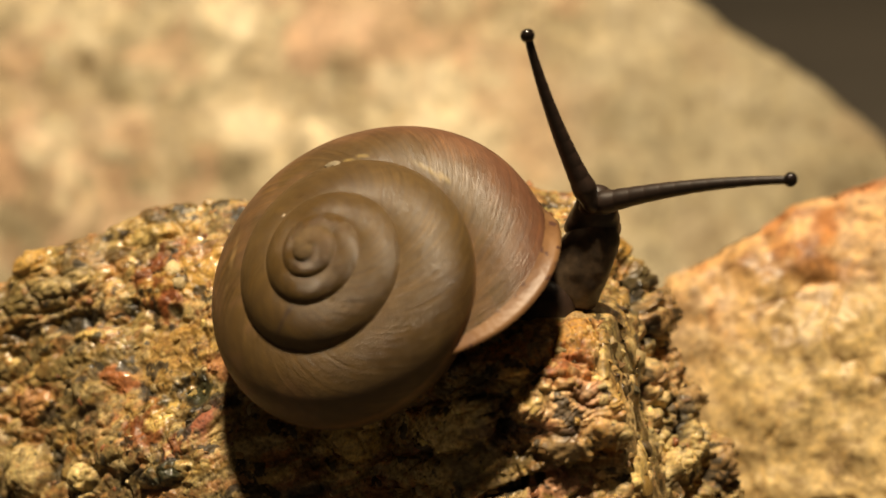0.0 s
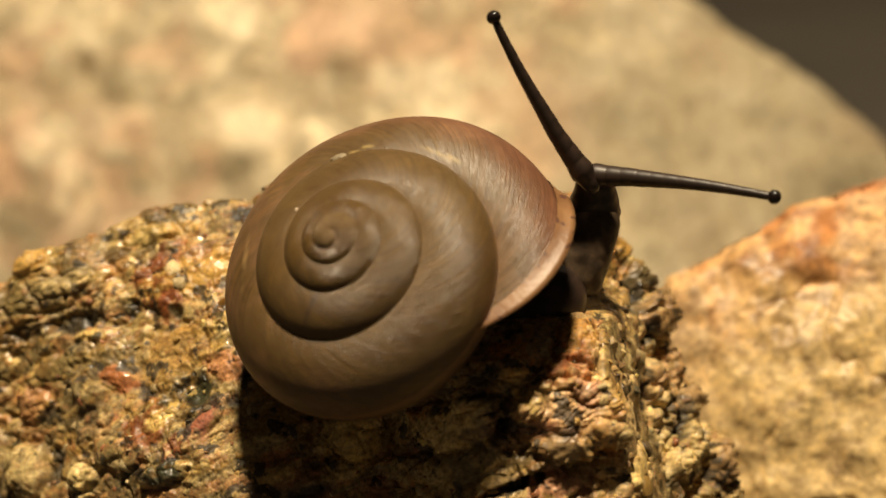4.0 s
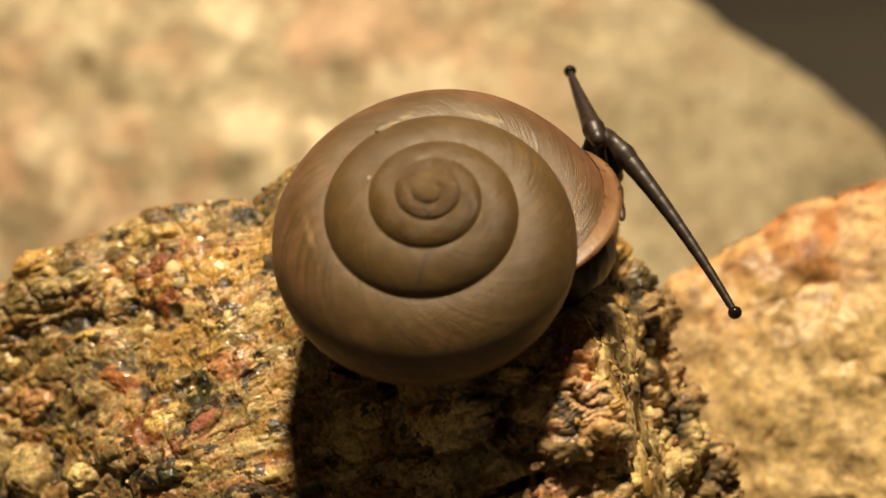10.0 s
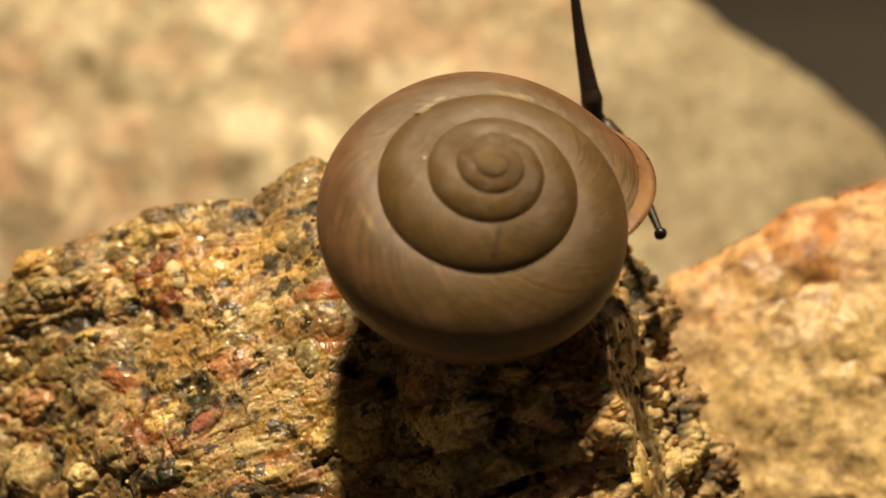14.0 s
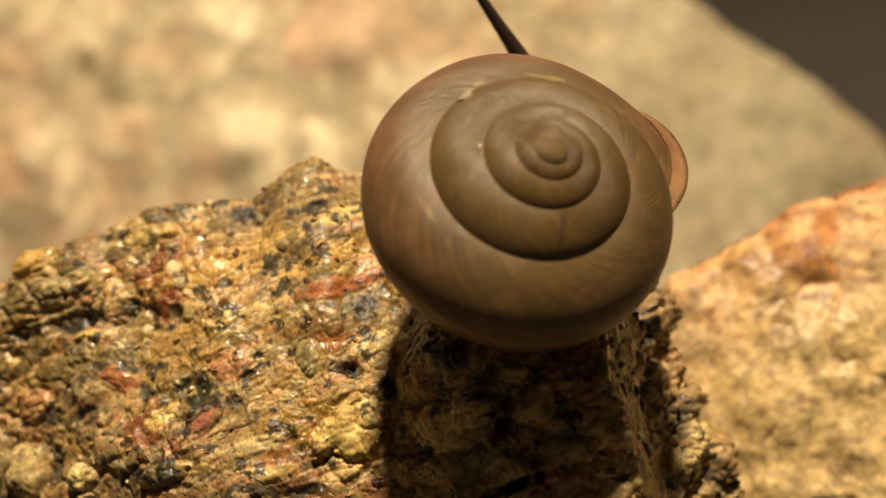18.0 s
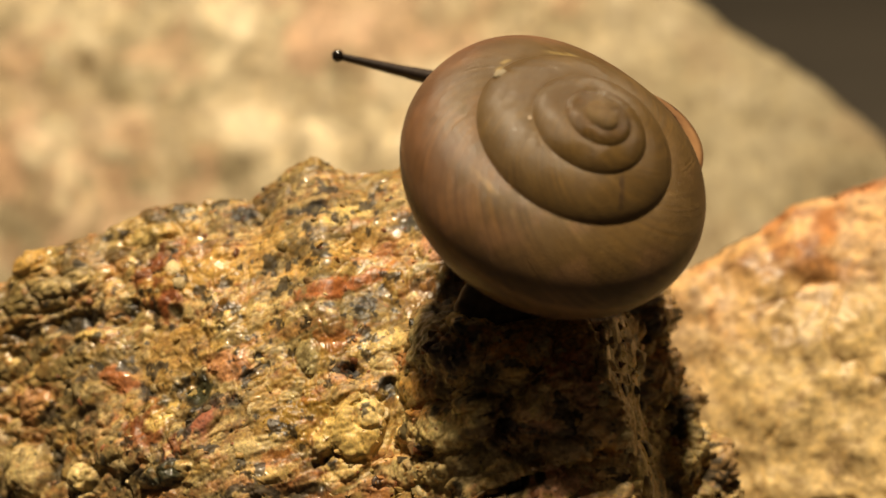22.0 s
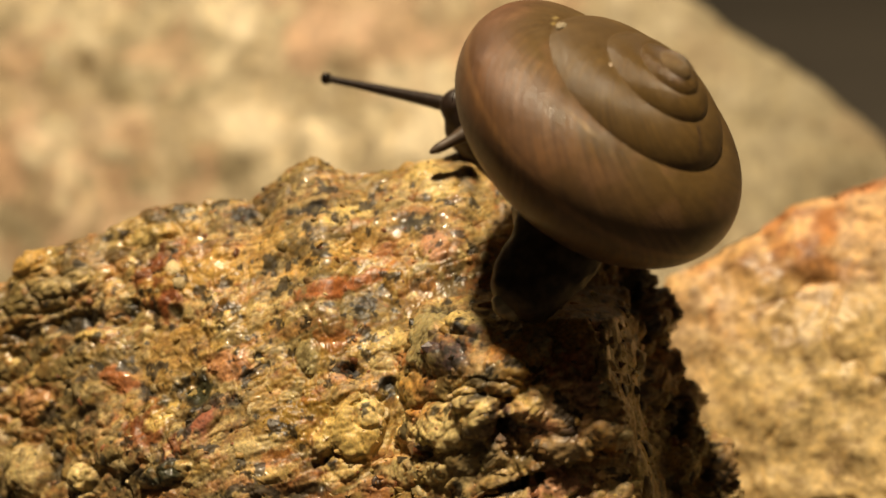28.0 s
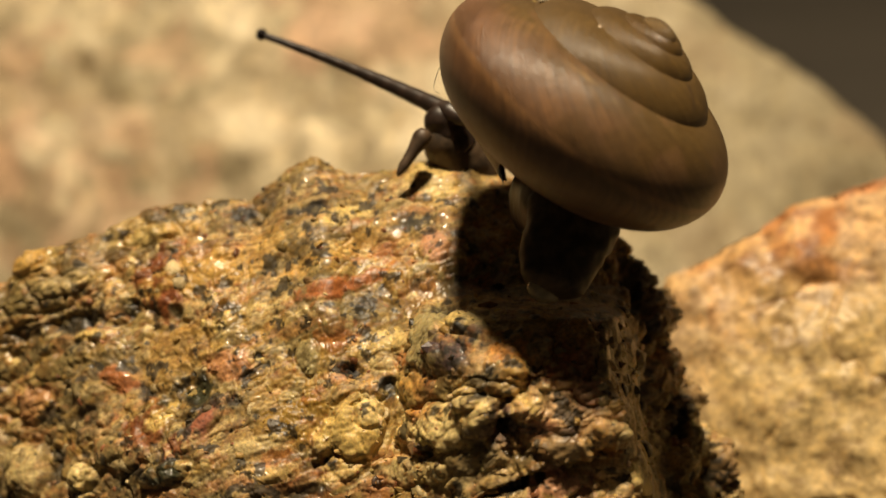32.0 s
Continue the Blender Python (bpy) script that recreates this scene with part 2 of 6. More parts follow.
spot(-45.8, -11.4, 2.1, 0.7, 5, YELLOW, 0.8, 0.3)
spot(-36.0, -21.2, 2.4, 0.9, 50, YELLOW, 0.75, 0.3)
spot(-46.4, -22.1, 2.1, 1.2, 30, DUSK, 0.8, -0.5)
spot(-51.5, -29.2, 1.0, 2.4, -10, BLACK, 0.8, -0.8)
spot(-16.7, -14.0, 1.3, 2.1, 0, JADE, 0.85, 0.3)
spot(-54.8, -6.2, 4.6, 2.0, 10, OLIVE, 0.7, 0.4)
spot(-50.8, -4.8, 3.0, 1.1, 20, STRAW, 0.6, 0.4)
spot(-57.1, -11.8, 3.1, 1.2, 10, DUSK, 0.7, -0.5)
spot(-51.3, -15.8, 3.8, 1.7, 20, OLIVE, 0.6, 0.4)
spot(-54.7, -20.8, 2.6, 2.0, 20, PINK, 0.6, 0.5)
spot(-43.4, -26.0, 2.6, 1.4, 20, OLIVE, 0.6, 0.4)
spot(-34.5, 3.1, 3.1, 1.1, 10, SAND, 0.6, 0.2)
spot(-39.4, 4.5, 1.7, 0.9, 0, DUSK, 0.7, 0.3)
spot(-44.0, -0.3, 2.0, 0.8, 20, DUSK, 0.7, 0)
spot(-22.3, -10.2, 2.2, 0.7, 35, SAND, 0.7, 0.1)
spot(-24.2, -15.8, 0.9, 0.6, 0, BLACK, 0.7, -0.3)
spot(-23.4, -13.7, 0.6, 0.6, 0, BLACK, 0.95, -0.4)
spot(-22.5, -17.7, 1.7, 1.0, 40, HONEY, 0.7, 0)
spot(-27.8, -8.7, 2.6, 0.9, 20, CREAM, 0.7, 0.1)
spot(-17.4, -2.4, 3.6, 0.9, 25, SAND, 0.7, 0.1)
spot(-31.7, -6.8, 3.0, 1.0, 20, STRAW, 0.55, 0.1)
spot(-23.5, -24.5, 4.2, 0.8, 10, STRAW, 0.7, 0.1)
spot(-26.2, -29.1, 3.5, 1.0, 10, PINK, 0.6, 0)
spot(-21.3, -28.0, 2.8, 1.0, 10, CREAM, 0.6, 0.2)
spot(-16.6, -29.7, 2.1, 0.7, 10, BLACK, 0.7, -0.3)
spot(-14.7, -26.6, 2.4, 0.8, 10, DUSK, 0.5, 0)
spot(-1.2, 8.3, 3.0, 2.6, 30, CREAM, 0.8, 0.4)
spot(-5.5, 6.5, 2.5, 1.2, 40, STRAW, 0.7, 0.3)
spot(-0.8, -0.1, 2.0, 1.6, 10, ROSY, 0.9, 0.4)
spot(1.0, -3.4, 1.6, 2.5, -10, GRIME, 0.8, -0.2)
spot(-0.1, -7.4, 1.9, 1.1, 0, BLACK, 0.85, -0.3)
spot(-9.9, -4.0, 3.8, 0.7, 25, RUSSET, 0.8, 0.1)
spot(-6.0, -4.1, 1.6, 2.0, 10, HONEY, 0.85, 0.3)
spot(-10.5, -8.3, 1.1, 0.9, 0, BLACK, 0.8, -0.3)
spot(-5.1, 2.8, 1.3, 0.9, 30, BLACK, 0.6, -0.2)
spot(-11.0, 0.7, 4.4, 0.7, 30, SAND, 0.7, 0)
spot(-7.4, -0.2, 2.2, 0.5, 25, RUSSET, 0.6, 0)
spot(-12.7, -11.5, 2.8, 1.0, 25, RUSSET, 0.55, 0)
spot(-6.3, -17.4, 1.3, 1.1, 0, BLACK, 0.97, -0.9)
spot(-11.7, -15.3, 1.6, 0.9, 0, BLACK, 0.95, -0.7)
spot(-9.6, -19.3, 2.6, 0.3, 12, BLACK, 0.8, -0.8)
spot(-11.4, -22.8, 4.0, 2.9, 20, YELLOW, 0.95, 1.2)
spot(-9.2, -20.7, 1.9, 1.5, 0, PALE, 0.8, 0.5)
spot(-6.5, -11.7, 2.8, 1.6, 15, CREAM, 0.75, 0.3)
spot(-7.3, -14.4, 1.8, 1.0, 0, STRAW, 0.8, 0.3)
spot(-4.1, -13.8, 1.5, 1.0, 20, RUSSET, 0.6, 0)
spot(0.8, -20.8, 5.6, 2.5, 22, PALE, 0.97, 1.4)
spot(-1.4, -19.8, 1.7, 0.9, 30, ORANGE, 0.6, 0)
spot(2.1, -17.4, 1.7, 1.3, 0, STRAW, 0.95, 0.9)
spot(3.7, -8.5, 2.4, 1.6, 15, PALE, 0.97, 0.7)
spot(1.8, -9.1, 1.3, 1.2, 0, CREAM, 0.9, 0.5)
spot(3.3, -10.3, 1.9, 1.1, 10, INK, 0.97, 0.2)
spot(0.5, -12.7, 2.1, 1.6, -20, PLUM, 0.95, 0.3)
spot(-1.9, -10.9, 1.8, 3.4, 8, JADE, 0.9, 0.5)
spot(-4.0, -17.2, 1.5, 1.7, 10, YELLOW, 0.8, 0.4)
spot(-2.6, -16.4, 1.2, 1.2, 0, ORANGE, 0.5, 0)
spot(7.8, -12.4, 3.4, 2.0, 10, ORANGE, 0.9, 0.6)
spot(10.3, -9.2, 2.7, 1.5, 15, HONEY, 0.85, 0.4)
spot(15.7, -10.1, 2.7, 2.3, 30, AMBER, 0.95, 1.2)
spot(13.9, -13.9, 2.8, 2.0, 25, RUSSET, 0.9, 0.8)
spot(8.2, -14.1, 2.0, 1.3, 0, SAND, 0.8, 0.5)
spot(4.5, -14.6, 1.8, 1.3, 20, GRIME, 0.9, -0.5)
spot(7.3, -19.4, 1.4, 2.6, 15, PLUM, 0.85, -0.7)
spot(4.9, -16.7, 1.7, 0.8, 0, DUSK, 0.7, -0.3)
spot(9.7, -18.2, 1.9, 1.4, 20, CREAM, 0.8, 0.6)
spot(14.6, -19.9, 6.0, 4.3, 10, BLUSH, 0.9, 2)
spot(17.1, -16.5, 1.8, 1.4, 0, ROSY, 0.7, 0.6)
spot(14.7, -20.8, 1.3, 1.0, 0, PLUM, 0.8, -0.2)
spot(11.6, -20.4, 1.7, 1.0, 30, WINE, 0.6, 0)
spot(18.5, -22.4, 2.6, 2.2, 0, AMBER, 0.75, 0.7)
spot(12.8, -24.0, 3.9, 2.2, 15, GRIME, 0.6, 0.6)
spot(5.5, -21.2, 2.4, 1.2, 20, PLUM, 0.7, -0.6)
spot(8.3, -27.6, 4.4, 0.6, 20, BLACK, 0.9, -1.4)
spot(13.4, -27.7, 3.6, 1.6, 15, ROSY, 0.85, 1)
spot(-4.0, -27.1, 4.4, 1.8, 10, STRAW, 0.8, 0.7)
spot(3.6, -24.8, 2.7, 1.7, 20, GRIME, 0.6, 0.2)
spot(-2.6, -24.3, 1.8, 1.1, 20, DUSK, 0.5, 0)
spot(-8.1, -28.9, 2.8, 0.8, 0, PINK, 0.6, 0.2)
spot(-12.3, -27.8, 2.1, 0.7, 10, CREAM, 0.6, 0.2)
spot(-15.2, -17.8, 1.8, 1.0, 25, WINE, 0.6, 0)
spot(-13.3, -16.3, 1.3, 0.8, 0, ROSY, 0.7, 0.2)
spot(-18.8, -18.0, 1.8, 0.8, 40, JADE, 0.6, 0.1)
spot(24.7, -0.0, 1.2, 2.0, 0, SAND, 0.85, 0.7)
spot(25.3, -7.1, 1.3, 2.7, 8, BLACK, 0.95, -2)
spot(27.0, -4.5, 1.8, 0.8, -20, GRIME, 0.9, 0.8)
spot(29.1, -8.9, 2.6, 2.6, 0, HAZEL, 0.9, 1.6)
spot(20.2, -10.9, 1.6, 2.7, 10, OLIVE, 0.7, 0.5)
spot(23.3, -13.2, 1.7, 1.7, 0, STRAW, 0.9, 1.2)
spot(29.3, -17.6, 2.8, 3.0, 0, BLUSH, 0.85, 1.8)
spot(33.9, -20.4, 1.5, 2.0, 0, HAZEL, 0.8, 1.3)
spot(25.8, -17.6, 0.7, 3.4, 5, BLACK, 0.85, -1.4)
spot(28.6, -23.7, 1.8, 3.3, -10, STRAW, 0.7, 1)
spot(24.1, -26.8, 1.4, 3.1, -5, CREAM, 0.85, 1.2)
spot(32.4, -27.9, 2.8, 3.5, 0, STRAW, 0.75, 1.6)
spot(31.5, -23.6, 0.8, 3.0, -15, BLACK, 0.8, -1.3)
spot(37.7, -28.9, 2.0, 3.0, 0, HAZEL, 0.8, 0.8)
spot(27.1, -11.1, 0.7, 1.5, 20, BLACK, 0.8, -1)
spot(32.0, -14.2, 1.2, 1.5, 0, GRIME, 0.7, 0.5)
spot(20.8, -17.2, 1.4, 2.0, 0, SAND, 0.7, 0.6)
spot(21.9, -22.2, 0.6, 2.6, 5, DUSK, 0.8, -0.8)
spot(29.8, -31.3, 0.9, 2.2, 10, DUSK, 0.8, -0.9)
spot(34.7, -24.6, 0.8, 1.2, 30, DUSK, 0.8, -0.6)
spot(35.5, -32.5, 1.6, 1.0, 0, OLIVE, 0.7, 0.4)


def reach(p, x, y, rx, ry, c=1.0, s=0.0):
    """Distance from the middle of a patch, 1 at its edge."""
    dx, dy = p[:, 0] - x, p[:, 1] - y
    return np.sqrt(((dx * c + dy * s) / rx) ** 2 + ((dy * c - dx * s) / ry) ** 2)


def patch(p, x, y, rx, ry, ragged):
    """How much of a ragged patch about (x, y) covers each point."""
    return smooth(1.1, 0.75, reach(p, x, y, rx, ry) + 0.6 * ragged)


def front_form(p):
    """The shoulder on the right: a ledge from which the face drops, with a steep flank."""
    edge = 22.2 + 0.16 * (-12 - p[:, 1]) + 0.8 * fbm(p, 7, 88, 2)
    ledge = smooth(-6, 5, p[:, 0] + 1.0 * fbm(p, 6, 86, 2)) * smooth(edge + 5, edge - 3.5, p[:, 0]) * smooth(-4, -8.5, p[:, 1])
    target = np.interp(-p[:, 1] + 0.8 * fbm(p, 6, 87, 2), (5, 8.5, 15, 20, 27, 34), (-0.5, 5.6, 12.2, 12.2, 10.8, 10.6))
    target = target - 0.08 * np.maximum(p[:, 0] - 13, 0) + 0.7 * fbm(p, 9, 89, 2)
    out = np.maximum(target - p[:, 2], 0) * ledge * smooth(-21, -14, p[:, 2])
    # the left end falls back
    out = out - 0.3 * np.maximum(-30 - p[:, 0], 0) * smooth(-22, -10, p[:, 2])
    return p + np.stack([0 * out, 0 * out, out], 1)


def pebbles(p, size, seed):
    """Rounded grains packed side by side: their relief from 0 to 1, their seams, and two random values each."""
    f1, f2, a, b, off = cells(p, size, seed)
    seam = smooth(0.28, 0.0, f2 - f1)
    return np.clip(1 - 1.1 * f1 * f1, 0, 1) * (0.4 + 0.6 * a) * (1 - seam), seam, a, b


def front_shape(p, nrm):
    right = smooth(16, 26, p[:, 0])
    left = smooth(-20, -40, p[:, 0])
    low = smooth(-1, 7, p[:, 0]) * smooth(-9, -14, p[:, 1])
    # beds that run up to the right across the face
    bed = p.copy()
    bed[:, 0] = p[:, 0] * 0.6
    bed[:, 1] = (p[:, 1] - 0.42 * p[:, 0]) * 1.5
    warp = np.stack([fbm(p, 4, 3), fbm(p, 4, 9), fbm(p, 4, 15)], 1)
    big, big_seam, a, b = pebbles(p + 1.3 * warp, 5.2, 20)
    mid, mid_seam, c, d = pebbles(bed + 0.8 * warp, 2.1, 40)
    fine, fine_seam, e, f = pebbles(p + 0.4 * warp, 1.05, 60)
    knobs = np.clip(0.2 + 0.9 * right + 0.2 * left, 0, 1)
    coarse = smooth(-0.3, 0.5, fbm(p, 8, 33, 3))
    h = 1.5 * fbm(p, 16, 1, 3) + 0.3 * fbm(bed, 6, 5, 3, 0.42) + 0.5 * fbm(p, 5, 7, 3, 0.45)
    h += knobs * (1.15 * big - 0.5 * big_seam)
    grain = (0.08 + 0.16 * coarse + 0.25 * right) * (0.8 * mid - 0.3 * mid_seam)
    grain += (0.05 + 0.07 * coarse) * (fine - 0.3 * fine_seam)
    grain += 0.04 * fbm(p, 1.3, 80, 3, 0.6)
    grain -= 0.3 * smooth(0.06, 0.0, np.abs(fbm(bed, 7, 85, 3))) * smooth(-0.1, 0.3, fbm(p, 9, 78, 2))
    uneven = 0.3 * fbm(p, 2.6, 77, 3)
    covers = []
    ragged = (fbm(p, 2.4, 200, 5, 0.62), fbm(p, 1.5, 210, 4, 0.62))
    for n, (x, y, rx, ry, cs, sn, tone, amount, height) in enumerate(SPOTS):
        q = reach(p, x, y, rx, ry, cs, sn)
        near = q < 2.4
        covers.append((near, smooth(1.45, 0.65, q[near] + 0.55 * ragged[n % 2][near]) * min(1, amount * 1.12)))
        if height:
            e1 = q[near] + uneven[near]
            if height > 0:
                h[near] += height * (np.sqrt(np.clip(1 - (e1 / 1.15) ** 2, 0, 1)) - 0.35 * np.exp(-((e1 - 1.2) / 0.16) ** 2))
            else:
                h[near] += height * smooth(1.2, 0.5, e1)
    wall = smooth(0.75, 0.35, np.abs(nrm[:, 2])) * smooth(-17, -9, p[:, 2]) * smooth(0, 8, p[:, 0])
    h = h * (1 - 0.7 * wall) + grain * (1 - 0.97 * wall)
    # colour by mineral, grain by grain, with veins along the beds
    col = np.tile(np.array((0.33, 0.205, 0.06)), (len(p), 1))
    mixed = 0.5 + 0.25 * (c - 0.5) + 0.25 * (e - 0.5) + 0.2 * (a - 0.5) + 0.3 * fbm(p, 3, 90, 5, 0.65)
    col = blend(col, CREAM, smooth(0.55, 0.85, mixed) * 0.8)
    col = blend(col, OLIVE, smooth(0.5, 0.22, mixed) * 0.9)
    col = blend(col, HONEY, smooth(0.05, 0.45, fbm(bed, 5, 100)) * 0.7)
    col = blend(col, PINK, smooth(0.25, 0.6, fbm(bed, 4, 110) + 0.2 * (d - 0.5)) * 0.6)
    col = blend(col, RUSSET, smooth(0.3, 0.6, fbm(p, 4, 120) + 0.25 * (e - 0.5)) * 0.6)
    col = blend(col, OLIVE, right * smooth(-0.2, 0.3, fbm(p, 4, 130)) * 0.7)
    col = blend(col, OLIVE, left * smooth(-0.2, 0.4, fbm(p, 6, 135)) * 0.7)
    streak = bed + 1.0 * warp
    streak[:, 0] *= 0.6
    col = blend(col, (0.62, 0.42, 0.13), smooth(0.1, 0.45, fbm(streak, 2.4, 180, 4, 0.6)) * 0.4)
    col = blend(col, (0.44, 0.18, 0.08), smooth(0.25, 0.5, fbm(streak, 2.0, 184, 4, 0.6)) * 0.4)
    col = blend(col, (0.72, 0.58, 0.3), smooth(0.25, 0.5, fbm(streak, 1.6, 188, 4, 0.6)) * 0.4)
    col = blend(col, (0.12, 0.09, 0.04), smooth(0.25, 0.5, fbm(streak, 1.5, 192, 4, 0.6)) * 0.55)
    # cream grains low on the ledge, paled to stand in for light on top
    col = blend(col, (0.72, 0.55, 0.27), low * smooth(-0.5, 0.1, fbm(p, 4, 196, 3)) * 0.75)
    col = blend(col, GRIME, np.clip(smooth(0.0, 0.5, fbm(p, 8, 250, 5, 0.6) + 0.1 * left) * 0.45, 0, 1) * (1 - low))
    # the patches; hollows in BLACK paint the shade inside holes and crevices
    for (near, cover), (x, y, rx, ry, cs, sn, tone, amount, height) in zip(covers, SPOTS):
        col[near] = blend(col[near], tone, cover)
    # specks of single grains over all, a dusky tone in some of the seams
    for lo, hi, tone, w in ((0.86, 1.0, PALE, 0.45), (0.74, 0.86, OLIVE, 0.4), (0.66, 0.74, RUSSET, 0.35), (0.6, 0.66, DUSK, 0.6), (0.5, 0.6, AMBER, 0.35)):
        col = blend(col, tone, w * (1 - fine_seam) * ((e >= lo) & (e < hi)) * smooth(-0.3, 0.3, fbm(p, 6, 230, 2)))
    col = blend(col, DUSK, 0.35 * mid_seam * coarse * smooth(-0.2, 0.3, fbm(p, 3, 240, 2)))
    col = blend(col, BLACK, smooth(0.58, 0.75, fbm(p, 1.9, 140, 4, 0.6)) * 0.85)
    return p + nrm * h[:, None], np.clip(col, 0, 1)


FRONT_OUTLINE = ((-75, -60), (-70, -20), (-58, -1.5), (-48, 1.0), (-43, 3.8), (-38, 6), (-33, 5.8), (-27, 7.4), (-23, 10), (-17.5, 13),
                 (-13, 11), (-5, 11), (0.5, 12), (4, 12.5), (10, 9), (19, 7), (22.5, 4.5), (24, -1.5), (28, -4.4), (30, -8.7),
                 (30.8, -14.5), (34, -18), (34.5, -22.5), (39.5, -28), (40, -33), (47, -60), (40, -110), (-60, -110))


def build_grains(rock, verts, colours):
    """Small angular mineral grains, too many to count, set into the face and coloured like the rock about them."""
    rng = np.random.default_rng(11)
    shapes = []
    for n in range(12):
        bm = bmesh.new()
        bmesh.ops.create_icosphere(bm, subdivisions=1, radius=1)
        q = np.array([v.co[:] for v in bm.verts]) * rng.uniform(0.7, 1.25, (12, 1))
        q[:, 0] *= rng.uniform(1.0, 1.7)
        shapes.append((q, np.array([[v.index for v in f.verts] for f in bm.faces])))
        bm.free()
    near = np.flatnonzero((verts[:, 2] > -0.024) & (verts[:, 0] > -0.06) & (verts[:, 0] < 0.045) & (verts[:, 1] > -0.036))
    count = 1800
    spots = near[rng.integers(0, len(near), count)]
    crowd = fbm(verts[spots] / MM, 6, 900, 3)
    all_v, all_f, all_c = [], [], []
    odd = np.array((PALE, CREAM, AMBER, RUSSET, BLACK, OLIVE))
    for n, k in enumerate(spots):
        size = (0.25 + 0.7 * rng.random() ** 2.6) * (1 + 0.5 * crowd[n]) * MM
        if crowd[n] < -0.35:
            continue
        q, f = shapes[rng.integers(12)]
        a = rng.normal(size=(3, 3))
        turn, _ = np.linalg.qr(a)
        q = q @ turn * size * np.array((1, 0.8, 0.8)) + verts[k] - np.array((0, 0, size * 0.85))
        c = colours[k] * rng.uniform(0.6, 1.3) * np.array((1, rng.uniform(0.9, 1.08), rng.uniform(0.8, 1.2)))
        if rng.random() < 0.16:
            c = 0.4 * c + 0.6 * odd[rng.integers(6)]
        all_f.append(f + 12 * len(all_v))
        all_v.append(q)
        all_c.append(np.tile(np.clip(c, 0, 0.9), (12, 1)))
    me = mesh_from("mineral_grain", np.concatenate(all_v), np.concatenate(all_f).tolist(), front_stone, False)
    colour_attribute(me, np.concatenate(all_c))
    ob = part("mineral_grain", me, rock, "many small angular mineral grains")
    tagged(ob, "many small angular mineral grains", kind="stuff")


def build_front_rock():
    verts, faces, colours = boulder((-8, -45), FRONT_OUTLINE, -22, 25, 40, 1240, 360, 0.05, math.pi * 0.97, front_shape, front_form)
    rock = new("granite_rock")
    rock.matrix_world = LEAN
    me = mesh_from("rock_body", verts, faces, front_stone)
    colour_attribute(me, colours)
    part("rock_body", me, rock)
    tagged(rock, "rough damp granite rock with gold, cream and rusty grains", "rock")
    build_grains(rock, verts, colours)
    return rock, verts


MARKS = []
SHADE, BRIGHT, ROSE = (0.3, 0.25, 0.15), (0.85, 0.75, 0.54), (0.72, 0.5, 0.34)
for mark in ((-80, 46, 13, 8, SHADE, 0.9), (-70, 41, 8, 5, SHADE, 0.7), (-58, 21, 11, 6, SHADE, 0.85), (-86, 21, 10, 6, SHADE, 0.8)):
    MARKS.append(mark)
for mark in ((-108, 11, 14, 9, SHADE, 0.6), (-24, 36, 14, 5, SHADE, 0.6), (32, 62, 9, 6, SHADE, 0.7), (44, 36, 7, 5, SHADE, 0.6), (-15, 22, 14, 5, SHADE, 0.5)):
    MARKS.append(mark)
for mark in ((-91, 56, 8, 7, BRIGHT, 0.8), (-101, 30, 8, 8, BRIGHT, 0.8), (-51, 31, 12, 6, BRIGHT, 0.7), (14, 49, 6, 5, BRIGHT, 0.8), (-60, 58, 14, 8, BRIGHT, 0.6)):
    MARKS.append(mark)
for mark in ((-27, 56, 16, 8, ROSE, 0.8), (-10, 44, 16, 6, BRIGHT, 0.6), (76, 4, 12, 6, ROSE, 0.4), (66, 30, 8, 10, BRIGHT, 0.35), (-112, 52, 7, 14, ROSE, 0.5)):
    MARKS.append(mark)


def back_shape(p, nrm):
    h = 4 * fbm(p, 60, 301, 3) + 1.0 * fbm(p, 14, 305, 2)
    col = np.tile(np.array((0.6, 0.5, 0.33)), (len(p), 1))
    n = fbm(p, 30, 310, 3, 0.5)
    col = blend(col, (0.78, 0.68, 0.48), smooth(0.0, 0.6, n))
    col = blend(col, (0.28, 0.24, 0.15), smooth(0.05, 0.6, fbm(p, 26, 320, 3, 0.5)) * 0.5)
    col = blend(col, (0.55, 0.33, 0.2), smooth(0.2, 0.7, fbm(p, 30, 330, 3)) * 0.5)
    ragged = fbm(p, 12, 350, 3)
    for x, y, rx, ry, tone, amount in MARKS:
        col = blend(col, tone, patch(p, x, y, rx, ry, ragged) * amount)
    col = blend(col, (0.8, 0.7, 0.48), smooth(0.15, 0.5, fbm(p, 15, 360, 3, 0.6)) * 0.6)
    col = blend(col, (0.32, 0.26, 0.15), smooth(0.2, 0.55, fbm(p, 13, 364, 3, 0.6)) * 0.55)
    col = blend(col, (0.62, 0.38, 0.24), smooth(0.25, 0.6, fbm(p, 17, 368, 3, 0.6)) * 0.45)
    grey = smooth(10, 60, p[:, 0] + 20 * fbm(p, 40, 340, 3))
    col = blend(col, (0.36, 0.31, 0.2), grey * 0.75)
    return p + nrm * h[:, None], np.clip(col, 0, 1)


